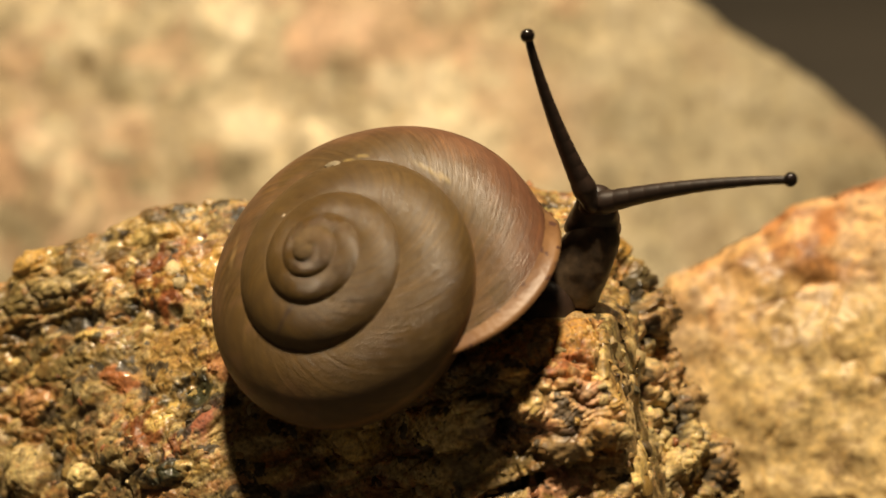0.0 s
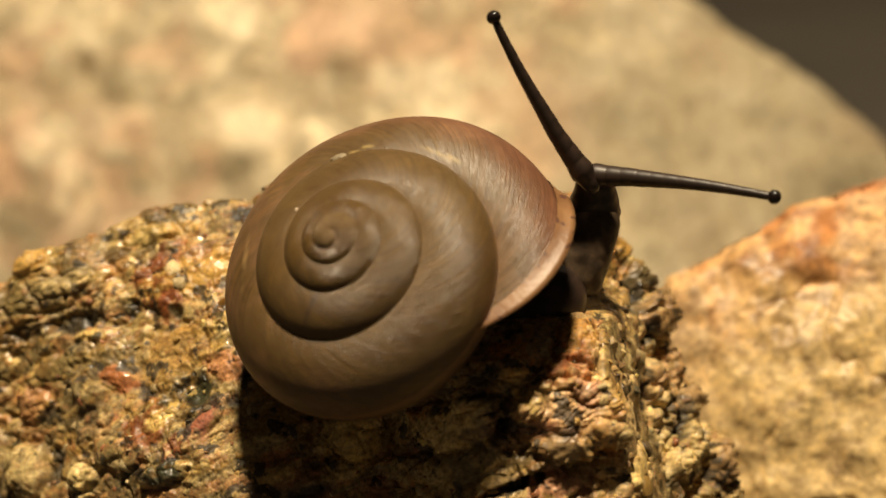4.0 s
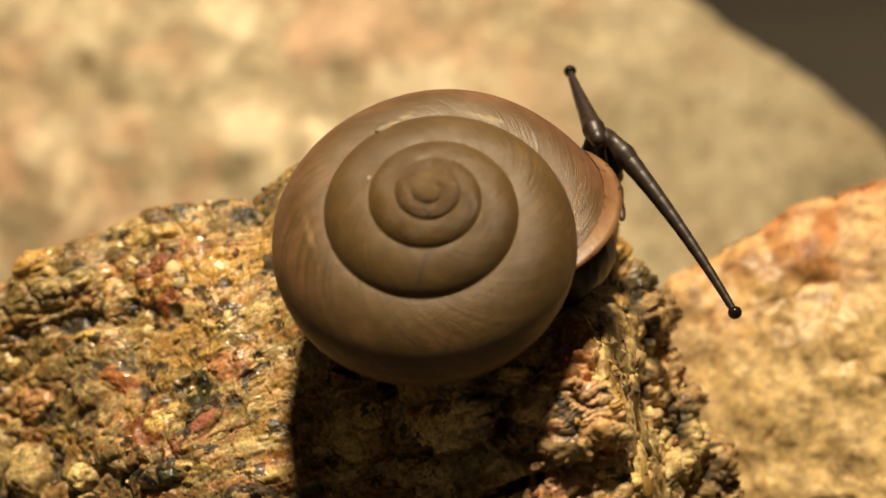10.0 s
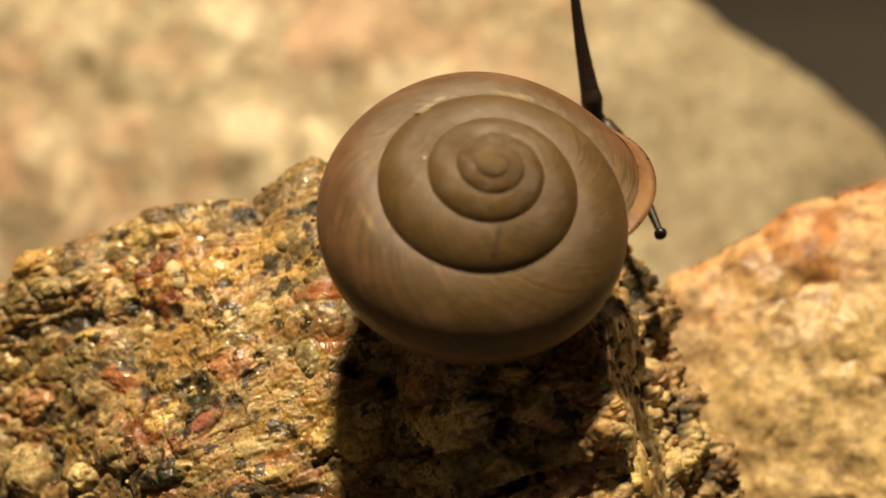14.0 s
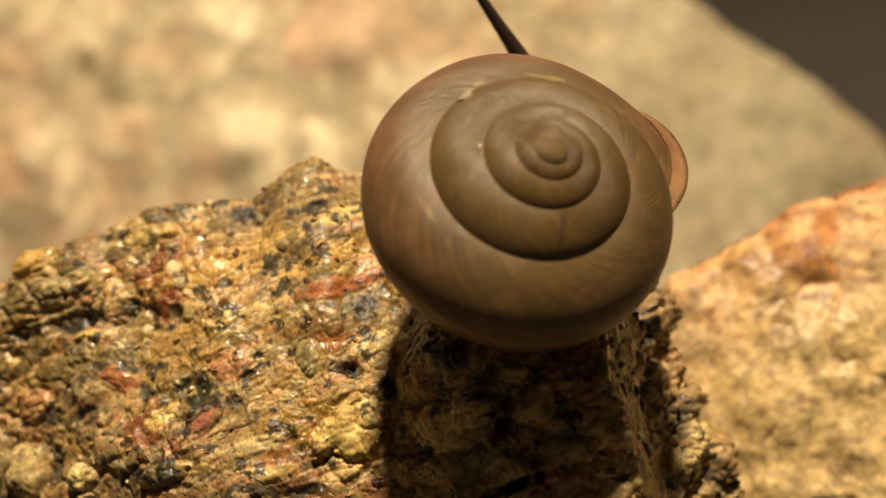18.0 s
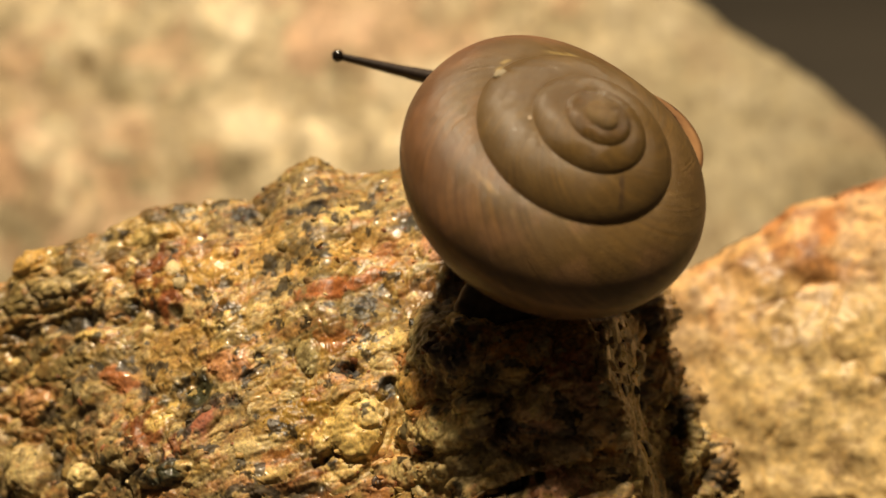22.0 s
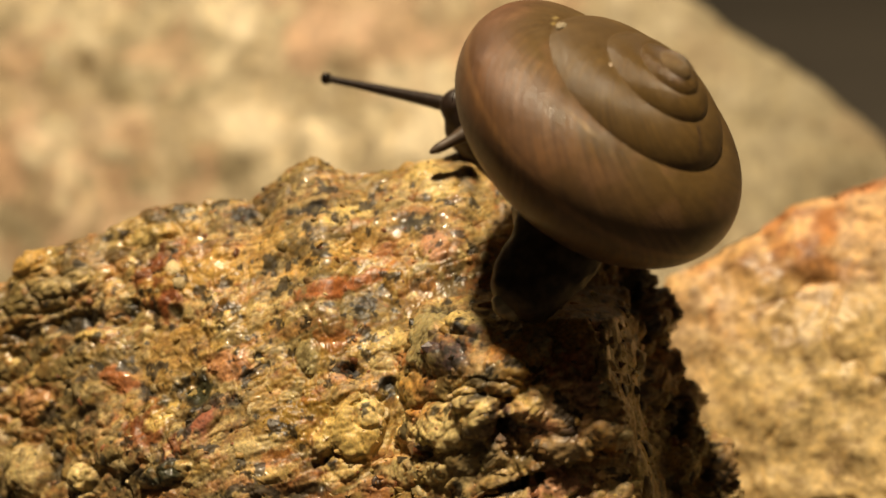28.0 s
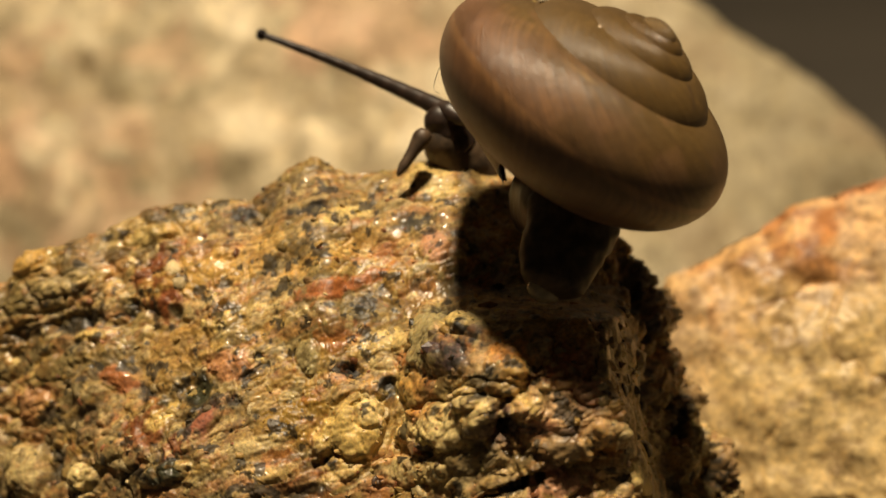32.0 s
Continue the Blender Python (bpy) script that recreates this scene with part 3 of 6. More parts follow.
def right_shape(p, nrm):
    h = 2.0 * fbm(p, 22, 401, 4) + 0.8 * fbm(p, 6, 405, 4)
    col = np.tile(np.array((0.42, 0.25, 0.1)), (len(p), 1))
    top = smooth(-22, -3, p[:, 1] - 0.35 * (p[:, 0] - 35))
    col = blend(col, (0.62, 0.46, 0.21), (1 - top) * 0.9)
    col = blend(col, (0.5, 0.2, 0.06), top * smooth(-0.5, 0.4, fbm(p, 8, 410)) * 0.8)
    col = blend(col, (0.3, 0.2, 0.1), smooth(0.25, 0.6, fbm(p, 7, 420)) * 0.25)
    col = blend(col, (0.62, 0.46, 0.25), smooth(0.2, 0.6, fbm(p, 9, 430, 3)) * 0.6)
    # rusty seams, and pale highlights painted in patches along the crest
    seam = smooth(0.09, 0.0, np.abs(fbm(p, 13, 440, 3))) * smooth(-0.3, 0.3, fbm(p, 20, 445, 2))
    col = blend(col, (0.3, 0.14, 0.05), seam * (0.25 + 0.5 * top))
    h = h - 0.5 * seam
    col = blend(col, (0.7, 0.45, 0.2), top * smooth(0.3, 0.6, fbm(p, 7, 450, 3)) * 0.7)
    return p + nrm * h[:, None], np.clip(0.94 * col, 0, 1)


def build_far_rocks():
    # pale rock behind: rim lies 210 mm behind the face
    verts, faces, colours = boulder((-30, -40), ((-260, -60), (-240, 60), (-150, 120), (0, 122), (40, 88), (60, 73), (70, 67), (80, 60.5), (88, 54), (96, 48), (104, 42), (111.5, 37),
                                    (119, 33), (126, 27), (140, 10), (150, -80), (100, -150), (-200, -160)), -235, 30, 120, 420, 150, -0.1, math.pi * 1.05, back_shape)
    me = mesh_from("pale_boulder", verts, faces, back_stone)
    colour_attribute(me, colours)
    ob = new("pale_boulder", me)
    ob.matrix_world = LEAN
    tagged(ob, "large pale cream and grey rock standing behind", "rock")
    verts, faces, colours = boulder((70, -50), ((20, -100), (26, -40), (31, -6), (38, -1), (47, 3.5), (55, 7.5), (63, 10.5), (75, 12.5), (95, 8), (120, -20),
                                    (125, -70), (110, -120), (50, -125)), -42, 18, 40, 420, 150, -0.2, math.pi * 1.15, right_shape)
    me = mesh_from("orange_rock", verts, faces, right_stone)
    colour_attribute(me, colours)
    ob = new("orange_rock", me)
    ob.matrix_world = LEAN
    tagged(ob, "orange weathered rock with a cream lower face", "rock")


def build_ground():
    n = 60
    x = np.linspace(-1, 1, n)
    x = np.sign(x) * np.abs(x) ** 2.5 * 25
    gx, gy = np.meshgrid(x, x)
    gz = 0.004 * np.sin(gx * 9) * np.cos(gy * 7) * np.exp(-np.hypot(gx, gy))
    verts = np.stack([gx, gy, gz], -1).reshape(-1, 3)
    ob = new("ground", mesh_from("ground", verts, grid_faces(n, n, False), ground_brown))
    tagged(ob, "dark brown earth ground", "ground", kind="structure")


def build_wall():
    """A plain brown wall closes the place behind the rocks."""
    bm = bmesh.new()
    bmesh.ops.create_cube(bm, size=1)
    bmesh.ops.bevel(bm, geom=bm.edges[:], offset=0.02, segments=2, affect="EDGES")
    me = bpy.data.meshes.new("wall_back")
    bm.to_mesh(me)
    bm.free()
    me.materials.append(wall_brown)
    ob = new("wall_back", me)
    ob.matrix_world = Matrix.LocRotScale((0, 0.75, 0.5), None, (4.0, 0.08, 1.2))
    tagged(ob, "plain dim brown plastered wall", "wall", kind="structure")


# ---- the snail ----
SHELL_R, SHELL_H, SHELL_P, SHELL_BASE = 22.13, 0.5463, 1.1632, 0.5
LAST_GROWTH, FIRST_GROWTH = 1.353, 1.739
SHELL_START = 0.0972
WHORLS = 5.0
TURN = 2 * math.pi


def soft_step(x):
    return 1.5 * np.log1p(np.exp(-np.abs(x) / 1.5)) + np.maximum(x, 0)


def whorl_size(theta):
    """Size of the whorl at an angle of growth, 1 at angle 0; growth slows in the last turn, and the tip is rounded off."""
    first, last = math.log(FIRST_GROWTH) / TURN, math.log(LAST_GROWTH) / TURN
    size = np.exp(first * theta + (last - first) * (soft_step(theta + TURN) - soft_step(np.array(TURN))))
    return size * np.sqrt(smooth(-WHORLS * TURN, -WHORLS * TURN + 2.5, theta))


def mouth_edge(v):
    """Angle of growth at which the mouth cuts the last whorl: it slants back from the seam to the rim."""
    return 0.86 - 0.76 * np.minimum(v / 0.6, 1)


def swell(theta):
    """The last whorl swells a little behind the mouth and is drawn in before that."""
    return 0.05 * np.exp(-((theta + 0.75) / 0.5) ** 2) - 0.015 * np.exp(-((theta + 2.2) / 0.8) ** 2)


def whorl_point(theta, v):
    """A point of the shell, apex at the origin, in millimetres. theta: the angle of growth, 0 near the mouth; v: from the upper
    seam (0) over the rim (0.55) to the hollow below (1)."""
    theta = theta - 0.5 * v
    s, s0 = whorl_size(theta) * (1 + 0.06 * smooth(-1.5, 0.5, theta) + swell(theta)), whorl_size(theta - TURN)
    u = np.clip(v / 0.55, 0, 1)
    b = np.clip((v - 0.55) / 0.45, 0, 1) * np.pi / 2
    zt, zb = -SHELL_H * s0 ** SHELL_P - 0.035 * s0, -SHELL_H * s ** SHELL_P - 0.17 * s
    rho = 0.9 * s0 + (s - 0.9 * s0) * (0.93 * np.sin(u * np.pi / 2) + 0.07 * u)
    z = zt + (zb - zt) * (0.93 * (1 - np.cos(u * np.pi / 2)) + 0.07 * u)
    rho = np.where(v > 0.55, s * (0.25 + 0.75 * np.cos(b) ** 0.85), rho)
    z = np.where(v > 0.55, zb - SHELL_BASE * s * np.sin(b), z)
    z = z - 0.12 * smooth(-1.3, 0.7, theta)
    az = SHELL_START - theta
    return np.stack([rho * np.cos(az), rho * np.sin(az), z], -1) * SHELL_R


def build_snail():
    snail = new("snail")
    tagged(snail, "brown land snail with long dark eye stalks crawling on the rock", "snail")
    n, m = 1300, 60
    v = np.linspace(0, 1, m)[None, :]
    along = np.linspace(0, 1, n)[:, None]
    theta = -WHORLS * TURN + (mouth_edge(v) + WHORLS * TURN) * along
    p = whorl_point(theta + 0 * v, v + 0 * theta)
    me = mesh_from("shell", (p * MM).reshape(-1, 3), grid_faces(n, m, False), shell_brown)
    th, vv = (theta + 0 * v).ravel(), (v + 0 * theta).ravel()
    pp = p.reshape(-1, 3)
    col = np.tile(np.array((0.124, 0.075, 0.024)), (len(pp), 1))
    col = blend(col, (0.165, 0.072, 0.038), smooth(-4.5, 0, th) * smooth(0.1, 0.4, vv))
    col = blend(col, (0.2, 0.125, 0.05), smooth(0.05, 0.0, vv) * 0.7)
    col = blend(col, (0.1, 0.06, 0.028), smooth(-0.1, 0.5, fbm(pp, 7, 710, 4)) * 0.25)
    col = blend(col, (0.25, 0.13, 0.075), smooth(0.0, 0.5, fbm(pp, 5, 720, 4)) * smooth(-6.5, -3, th) * 0.25)
    col = blend(col, (0.24, 0.17, 0.09), smooth(-3.6 * 6.283, -4.4 * 6.283, th) * 0.6)
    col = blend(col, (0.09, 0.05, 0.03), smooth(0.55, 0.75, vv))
    col = blend(col, (0.3, 0.16, 0.07), smooth(0.025, 0.0, np.abs(vv - 0.55)) * smooth(-9, -6, th) * 0.7)
    # scars: a dark slanting crack, a worn pale streak along the seam, a pale speck
    ragged = 0.35 * fbm(pp, 1.2, 701, 3)
    for x, y, z, ax, ay, long, wide, tone, amount in (
            (-5.0, -7.2, -3.6, 0.75, 0.66, 2.4, 0.35, (0.05, 0.03, 0.02), 0.8),
            (3.0, 14.0, -7.2, 1.0, 0.1, 2.6, 0.3, (0.45, 0.34, 0.13), 0.7),
            (12.5, 10.0, -8.6, 0.75, -0.6, 3.5, 0.3, (0.42, 0.32, 0.13), 0.6),
            (-13.5, 4.0, -7.5, 0.2, 1.0, 4.0, 0.3, (0.33, 0.22, 0.1), 0.6)):
        dx, dy, dz = pp[:, 0] - x, pp[:, 1] - y, pp[:, 2] - z
        d = np.sqrt(((dx * ax + dy * ay) / long) ** 2 + ((dy * ax - dx * ay) / wide) ** 2 + (dz / 3) ** 2)
        col = blend(col, tone, smooth(1.1, 0.5, d + ragged) * amount)
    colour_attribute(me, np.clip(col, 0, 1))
    lay = me.attributes.new("growth", "FLOAT_VECTOR", "POINT")
    lay.data.foreach_set("vector", np.stack([th + 0.8 * np.minimum(vv / 0.6, 1), vv, 0 * th], 1).astype(np.float32).ravel())
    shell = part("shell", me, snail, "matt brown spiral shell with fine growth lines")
    # the turned-out lip: a band that flares from the mouth's edge
    k, w = 60, 9
    vl = np.linspace(0.02, 0.97, k)[:, None]
    edge = whorl_point(mouth_edge(vl), vl)
    behind = whorl_point(mouth_edge(vl) - 0.07, vl)
    middle = edge.reshape(-1, 3).mean(0)
    out = edge - middle
    out /= np.linalg.norm(out, axis=2, keepdims=True)
    ahead = edge - behind
    ahead /= np.linalg.norm(ahead, axis=2, keepdims=True)
    start = whorl_point(mouth_edge(vl) - 0.13 * np.sin(vl * math.pi) ** 0.5, vl)
    band = []
    width = 1.1 * np.sin(np.clip(vl, 0.02, 0.98) * math.pi) ** 0.4
    for j in range(w):
        a = j / (w - 1)
        if a <= 0.5:
            q = start + (edge - start) * (a * 2) + 0.12 * out + ahead * (a * 2) * 0.9 + out * width[..., None] * (a * 2) ** 1.4
        else:
            c = (a - 0.5) * 2
            q = edge + ahead * (0.9 + 0.5 * math.sin(c * math.pi)) + out * (width[..., None] * (1 - 1.35 * c))
        band.append(q)
    q = np.concatenate(band, 1).reshape(-1, 3) * MM
    lip = part("lip", mesh_from("lip", q, grid_faces(k, w, False), lip_pink), shell, "thick pinkish turned-out shell lip")
    # a chipped flake by the seam, a pale grit speck, and a fine hair caught on the rim
    rng = random.Random(3)
    for name, x, y, z, size, tone, label in (("flake", -0.14, 13.6, -6.2, 0.85, chip_grey, "small chipped grey flake"),
                                             ("grit", -4.9, 6.3, -3.3, 0.24, grit_pale, "pale grit speck")):
        bm = bmesh.new()
        bmesh.ops.create_icosphere(bm, subdivisions=2, radius=size * MM)
        for v in bm.verts:
            v.co = Vector((v.co.x * 1.15, v.co.y * 0.8, v.co.z * 0.55)) * rng.uniform(0.85, 1.12)
        me = bpy.data.meshes.new(name)
        bm.to_mesh(me)
        bm.free()
        me.materials.append(tone)
        over = np.flatnonzero(vv < 0.5)
        spot = pp[over[np.argmin(((pp[over] - (x, y, z)) ** 2).sum(1))]]
        ob = part(name, me, shell, label)
        ob.matrix_basis = Matrix.Translation(Vector(spot) * MM) @ Vector((x * 0.6, y * 0.6, 10)).to_track_quat("Z", "Y").to_matrix().to_4x4()
    # the hair: a fine bowed thread that stands off the rim
    u = np.linspace(0, 1, 14)
    core = np.stack([0.8 - 3.8 * u, 18.0 - 1.9 * u, -21.2 - 1.3 * u - 1.1 * np.sin(u * math.pi)], 1)
    ring = np.linspace(0, TURN, 6, endpoint=False)
    hair = [core + 0.05 * np.array([math.cos(a), math.sin(a), 0.3 * math.sin(a)]) for a in ring]
    part("hair", mesh_from("hair", np.stack(hair, 1).reshape(-1, 3) * MM, grid_faces(14, 6, True), eye_black), shell, "fine dark hair caught on the rim")
    return snail, shell


def tube(points, radii, sides=14):
    """Rings about a straight z axis: heights and radii in millimetres, closed at both ends."""
    a = np.linspace(0, 2 * np.pi, sides, endpoint=False)
    rings = [np.stack([r * np.cos(a), r * np.sin(a), 0 * a + z], 1) for z, r in zip(points, radii)]
    verts = np.concatenate(rings) * MM
    faces = grid_faces(len(rings), sides, True)
    faces.append([k for k in reversed(range(sides))])
    faces.append([(len(rings) - 1) * sides + k for k in range(sides)])
    return verts, faces


def aim(x0, y0, z0, x1, y1, z1):
    """The pose of a section that starts at the first point and looks at the second, in millimetres of the lean frame."""
    a, b = Vector((x0, y0, z0)) * MM, Vector((x1, y1, z1)) * MM
    return Matrix.Translation(a) @ (b - a).to_track_quat("Z", "Y").to_matrix().to_4x4()


STALK_SECTIONS, SECTION_LONG = 12, 3.3


def build_stalk(snail):
    """Twelve short sections, each of which slips into the one behind it as the stalk draws in; the last carries the eye."""
    sections = []
    spread = (0, 0.06, 0.2, 0.5, 0.8, 1.0)
    girth = (1.5, 1.3, 1.1, 0.8, 0.58, 0.46)
    cap = np.sin(np.linspace(-1, 0, 5) * np.pi / 2)
    for k in range(STALK_SECTIONS):
        r0, r1 = np.interp((k / STALK_SECTIONS, (k + 1) / STALK_SECTIONS), spread, girth)
        z = np.concatenate([cap * r0, np.linspace(0.25, SECTION_LONG, 12), SECTION_LONG - cap[::-1][1:] * r1])
        r = np.interp(z, (0, SECTION_LONG - 1.3, SECTION_LONG), (r0, r0, r1))
        if k == 0:
            r *= np.interp(z, (-1, 1.6), (0.55, 1))
        r[:5] = r[5] * np.sqrt(np.clip(1 - cap ** 2, 0.001, 1))
        r[-4:] = r1 * np.sqrt(np.clip(1 - cap[::-1][1:] ** 2, 0.001, 1))
        s = part("eye_stalk_section", mesh_from("eye_stalk_section", *tube(z, r, 18), skin_dark), snail, "dark wet grainy eye stalk")
        sections.append(s)
    t = np.linspace(-1, 1, 14)
    verts, faces = tube(SECTION_LONG + 0.2 + 0.82 * t, np.sqrt(np.clip(1 - t * t, 0.002, 1)) * 0.86, 18)
    part("eye", mesh_from("eye", verts, faces, eye_black), sections[-1], "dark brown rounded eye knob")
    return sections


def bend(sections, rows):
    """Keys all sections but the first along a bow through base, middle and tip (millimetres of the snail's space) and gives
    the rows of the first."""
    keys = [[] for s in sections]
    for t, base, middle, tip in rows:
        a, m, c = Vector(base), Vector(middle), Vector(tip)
        b = 2 * m - 0.5 * (a + c)
        n = len(sections)
        for k in range(n):
            p, q = ((1 - u) ** 2 * a + 2 * u * (1 - u) * b + u * u * c for u in (k / n, (k + 1) / n))
            start = q - (q - p).normalized() * SECTION_LONG
            keys[k].append((t, aim(*start, *q)))
    for s, k in list(zip(sections, keys))[1:]:
        walk(s, k)
    return keys[0]


def body_piece(snail, name, length, radii, material_used, label, seed, squash=0.8):
    """A soft body piece along z, with a wrinkled skin; radii are spread evenly over its length."""
    z = np.linspace(0, length, 40)
    r = np.interp(z, np.linspace(0, length, len(radii)), radii)
    ends = np.minimum(np.minimum(z, length - z) / min(2.0, length * 0.3), 1)
    r = r * np.sqrt(np.clip(1 - (1 - ends) ** 2, 0.01, 1))
    verts, faces = tube(z, r, 40)
    p = verts / MM
    p[:, 1] *= squash
    n = fbm(p, 2.0, seed, 3)
    flat = np.stack([p[:, 0], p[:, 1], 0 * p[:, 0]], 1)
    p = p + flat * (0.05 * n)[:, None]
    return part(name, mesh_from(name, p * MM, faces, material_used), snail, label)


CRYSTAL_TONES = ((0.58, 0.44, 0.2), (0.45, 0.28, 0.08), (0.3, 0.22, 0.09), (0.3, 0.12, 0.05), (0.14, 0.1, 0.05), (0.68, 0.54, 0.28))


def crystal_material(n, tone):
    m, t, b = material("crystal_" + ("cream", "amber", "grey", "russet", "black", "pale")[n])
    r = t.nodes.new("ShaderNodeObjectInfo").outputs["Random"]
    lo, hi = tuple(c * 0.6 for c in tone), tuple(min(1, c * 1.25) for c in tone)
    g = noise_tex(t, 1400, 4, 0.6)
    col = mix(t, ramp(t, r, [(0, lo), (1, hi)]), ramp(t, g, [(0.3, (0.5, 0.42, 0.33)), (0.6, (1, 1, 1))]), 0.8, "MULTIPLY")
    t.links.new(col, b.inputs["Base Color"])
    b.inputs["Roughness"].default_value = 0.28
    bump(t, b, g, 0.35, 0.25 * MM)
    return m


def build_crystals(rock, verts):
    """Angular mineral grains set into the face of the granite."""
    rng = random.Random(7)
    tones = [crystal_material(n, tone) for n, tone in enumerate(CRYSTAL_TONES)]
    shapes = []
    for n in range(18):
        bm = bmesh.new()
        bmesh.ops.create_icosphere(bm, subdivisions=2, radius=1)
        for v in bm.verts:
            v.co *= rng.uniform(0.82, 1.12)
            v.co.x *= 1.0 + 0.35 * (n % 2)
        for k in range(2):
            cut = Vector((rng.gauss(0, 1), rng.gauss(0, 1), rng.gauss(0, 1))).normalized()
            bmesh.ops.bisect_plane(bm, geom=bm.verts[:] + bm.edges[:] + bm.faces[:], plane_co=cut * 0.72, plane_no=cut, clear_outer=True)
            bmesh.ops.holes_fill(bm, edges=bm.edges[:])
        me = bpy.data.meshes.new("crystal")
        bm.to_mesh(me)
        bm.free()
        me.materials.append(tones[n % 6])
        me.polygons.foreach_set("use_smooth", np.array([len(f.vertices) < 5 for f in me.polygons], dtype=bool))
        shapes.append(me)
    near = np.flatnonzero((verts[:, 2] > -0.022) & (np.abs(verts[:, 0] + 0.008) < 0.05) & (verts[:, 1] > -0.034))
    for n in range(260):
        spot = verts[near[rng.randrange(len(near))]]
        size = (0.4 + 1.0 * rng.random() ** 2.6) * MM * (1.35 if spot[0] > 0.02 else 1)
        ob = new("crystal", shapes[rng.randrange(18)])
        ob.parent = rock
        turn = Euler((rng.uniform(0, 6), rng.uniform(0, 6), rng.uniform(0, 6)))
        ob.matrix_basis = Matrix.LocRotScale(Vector(spot) - Vector((0, 0, size * 0.85)), turn, Vector((size, size * rng.uniform(0.6, 1), size * rng.uniform(0.6, 1))))


build_ground()
build_wall()
rock_front, rock_verts = build_front_rock()
build_far_rocks()
snail, shell = build_snail()
stalk_upper = build_stalk(snail)
stalk_lower = build_stalk(snail)
tail = body_piece(snail, "foot_tail", 14, (2.9, 4.1, 4.5, 4.9, 5.2, 5.5, 5.8, 5.4, 3.0), skin_wet, "dark tapering tail end of the foot", 501)
foot = body_piece(snail, "foot", 17, (4.8, 5.8, 6.0, 5.6, 4.6, 2.6), skin_dark, "dark slimy creeping foot", 502)
neck = body_piece(snail, "neck", 13, (3.4, 4.0, 3.9, 3.5, 3.0, 2.0), skin_brown, "brown wrinkled neck", 503)
head = body_piece(snail, "head", 8.0, (3.7, 3.6, 3.3, 2.9, 2.6, 2.4, 2.1), skin_dark, "dark head between the eye stalks", 504)
feeler = body_piece(snail, "lower_feeler", 7.4, (1.7, 1.35, 1.08, 0.9, 0.8, 0.72, 0.66, 0.6), skin_tan, "short brown lower feeler", 506, 1.0)
sole = body_piece(tail, "sole_edge", 4.5, (0.8, 1.7, 2.1, 1.9, 0.8), skin_pale, "pale translucent edge of the sole", 505)
sole.matrix_basis = pose(-0.0012, 0.0, -0.0002, 0, 55, 0)
build_crystals(rock_front, rock_verts)


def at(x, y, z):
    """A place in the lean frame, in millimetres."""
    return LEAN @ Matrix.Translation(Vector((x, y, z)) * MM)


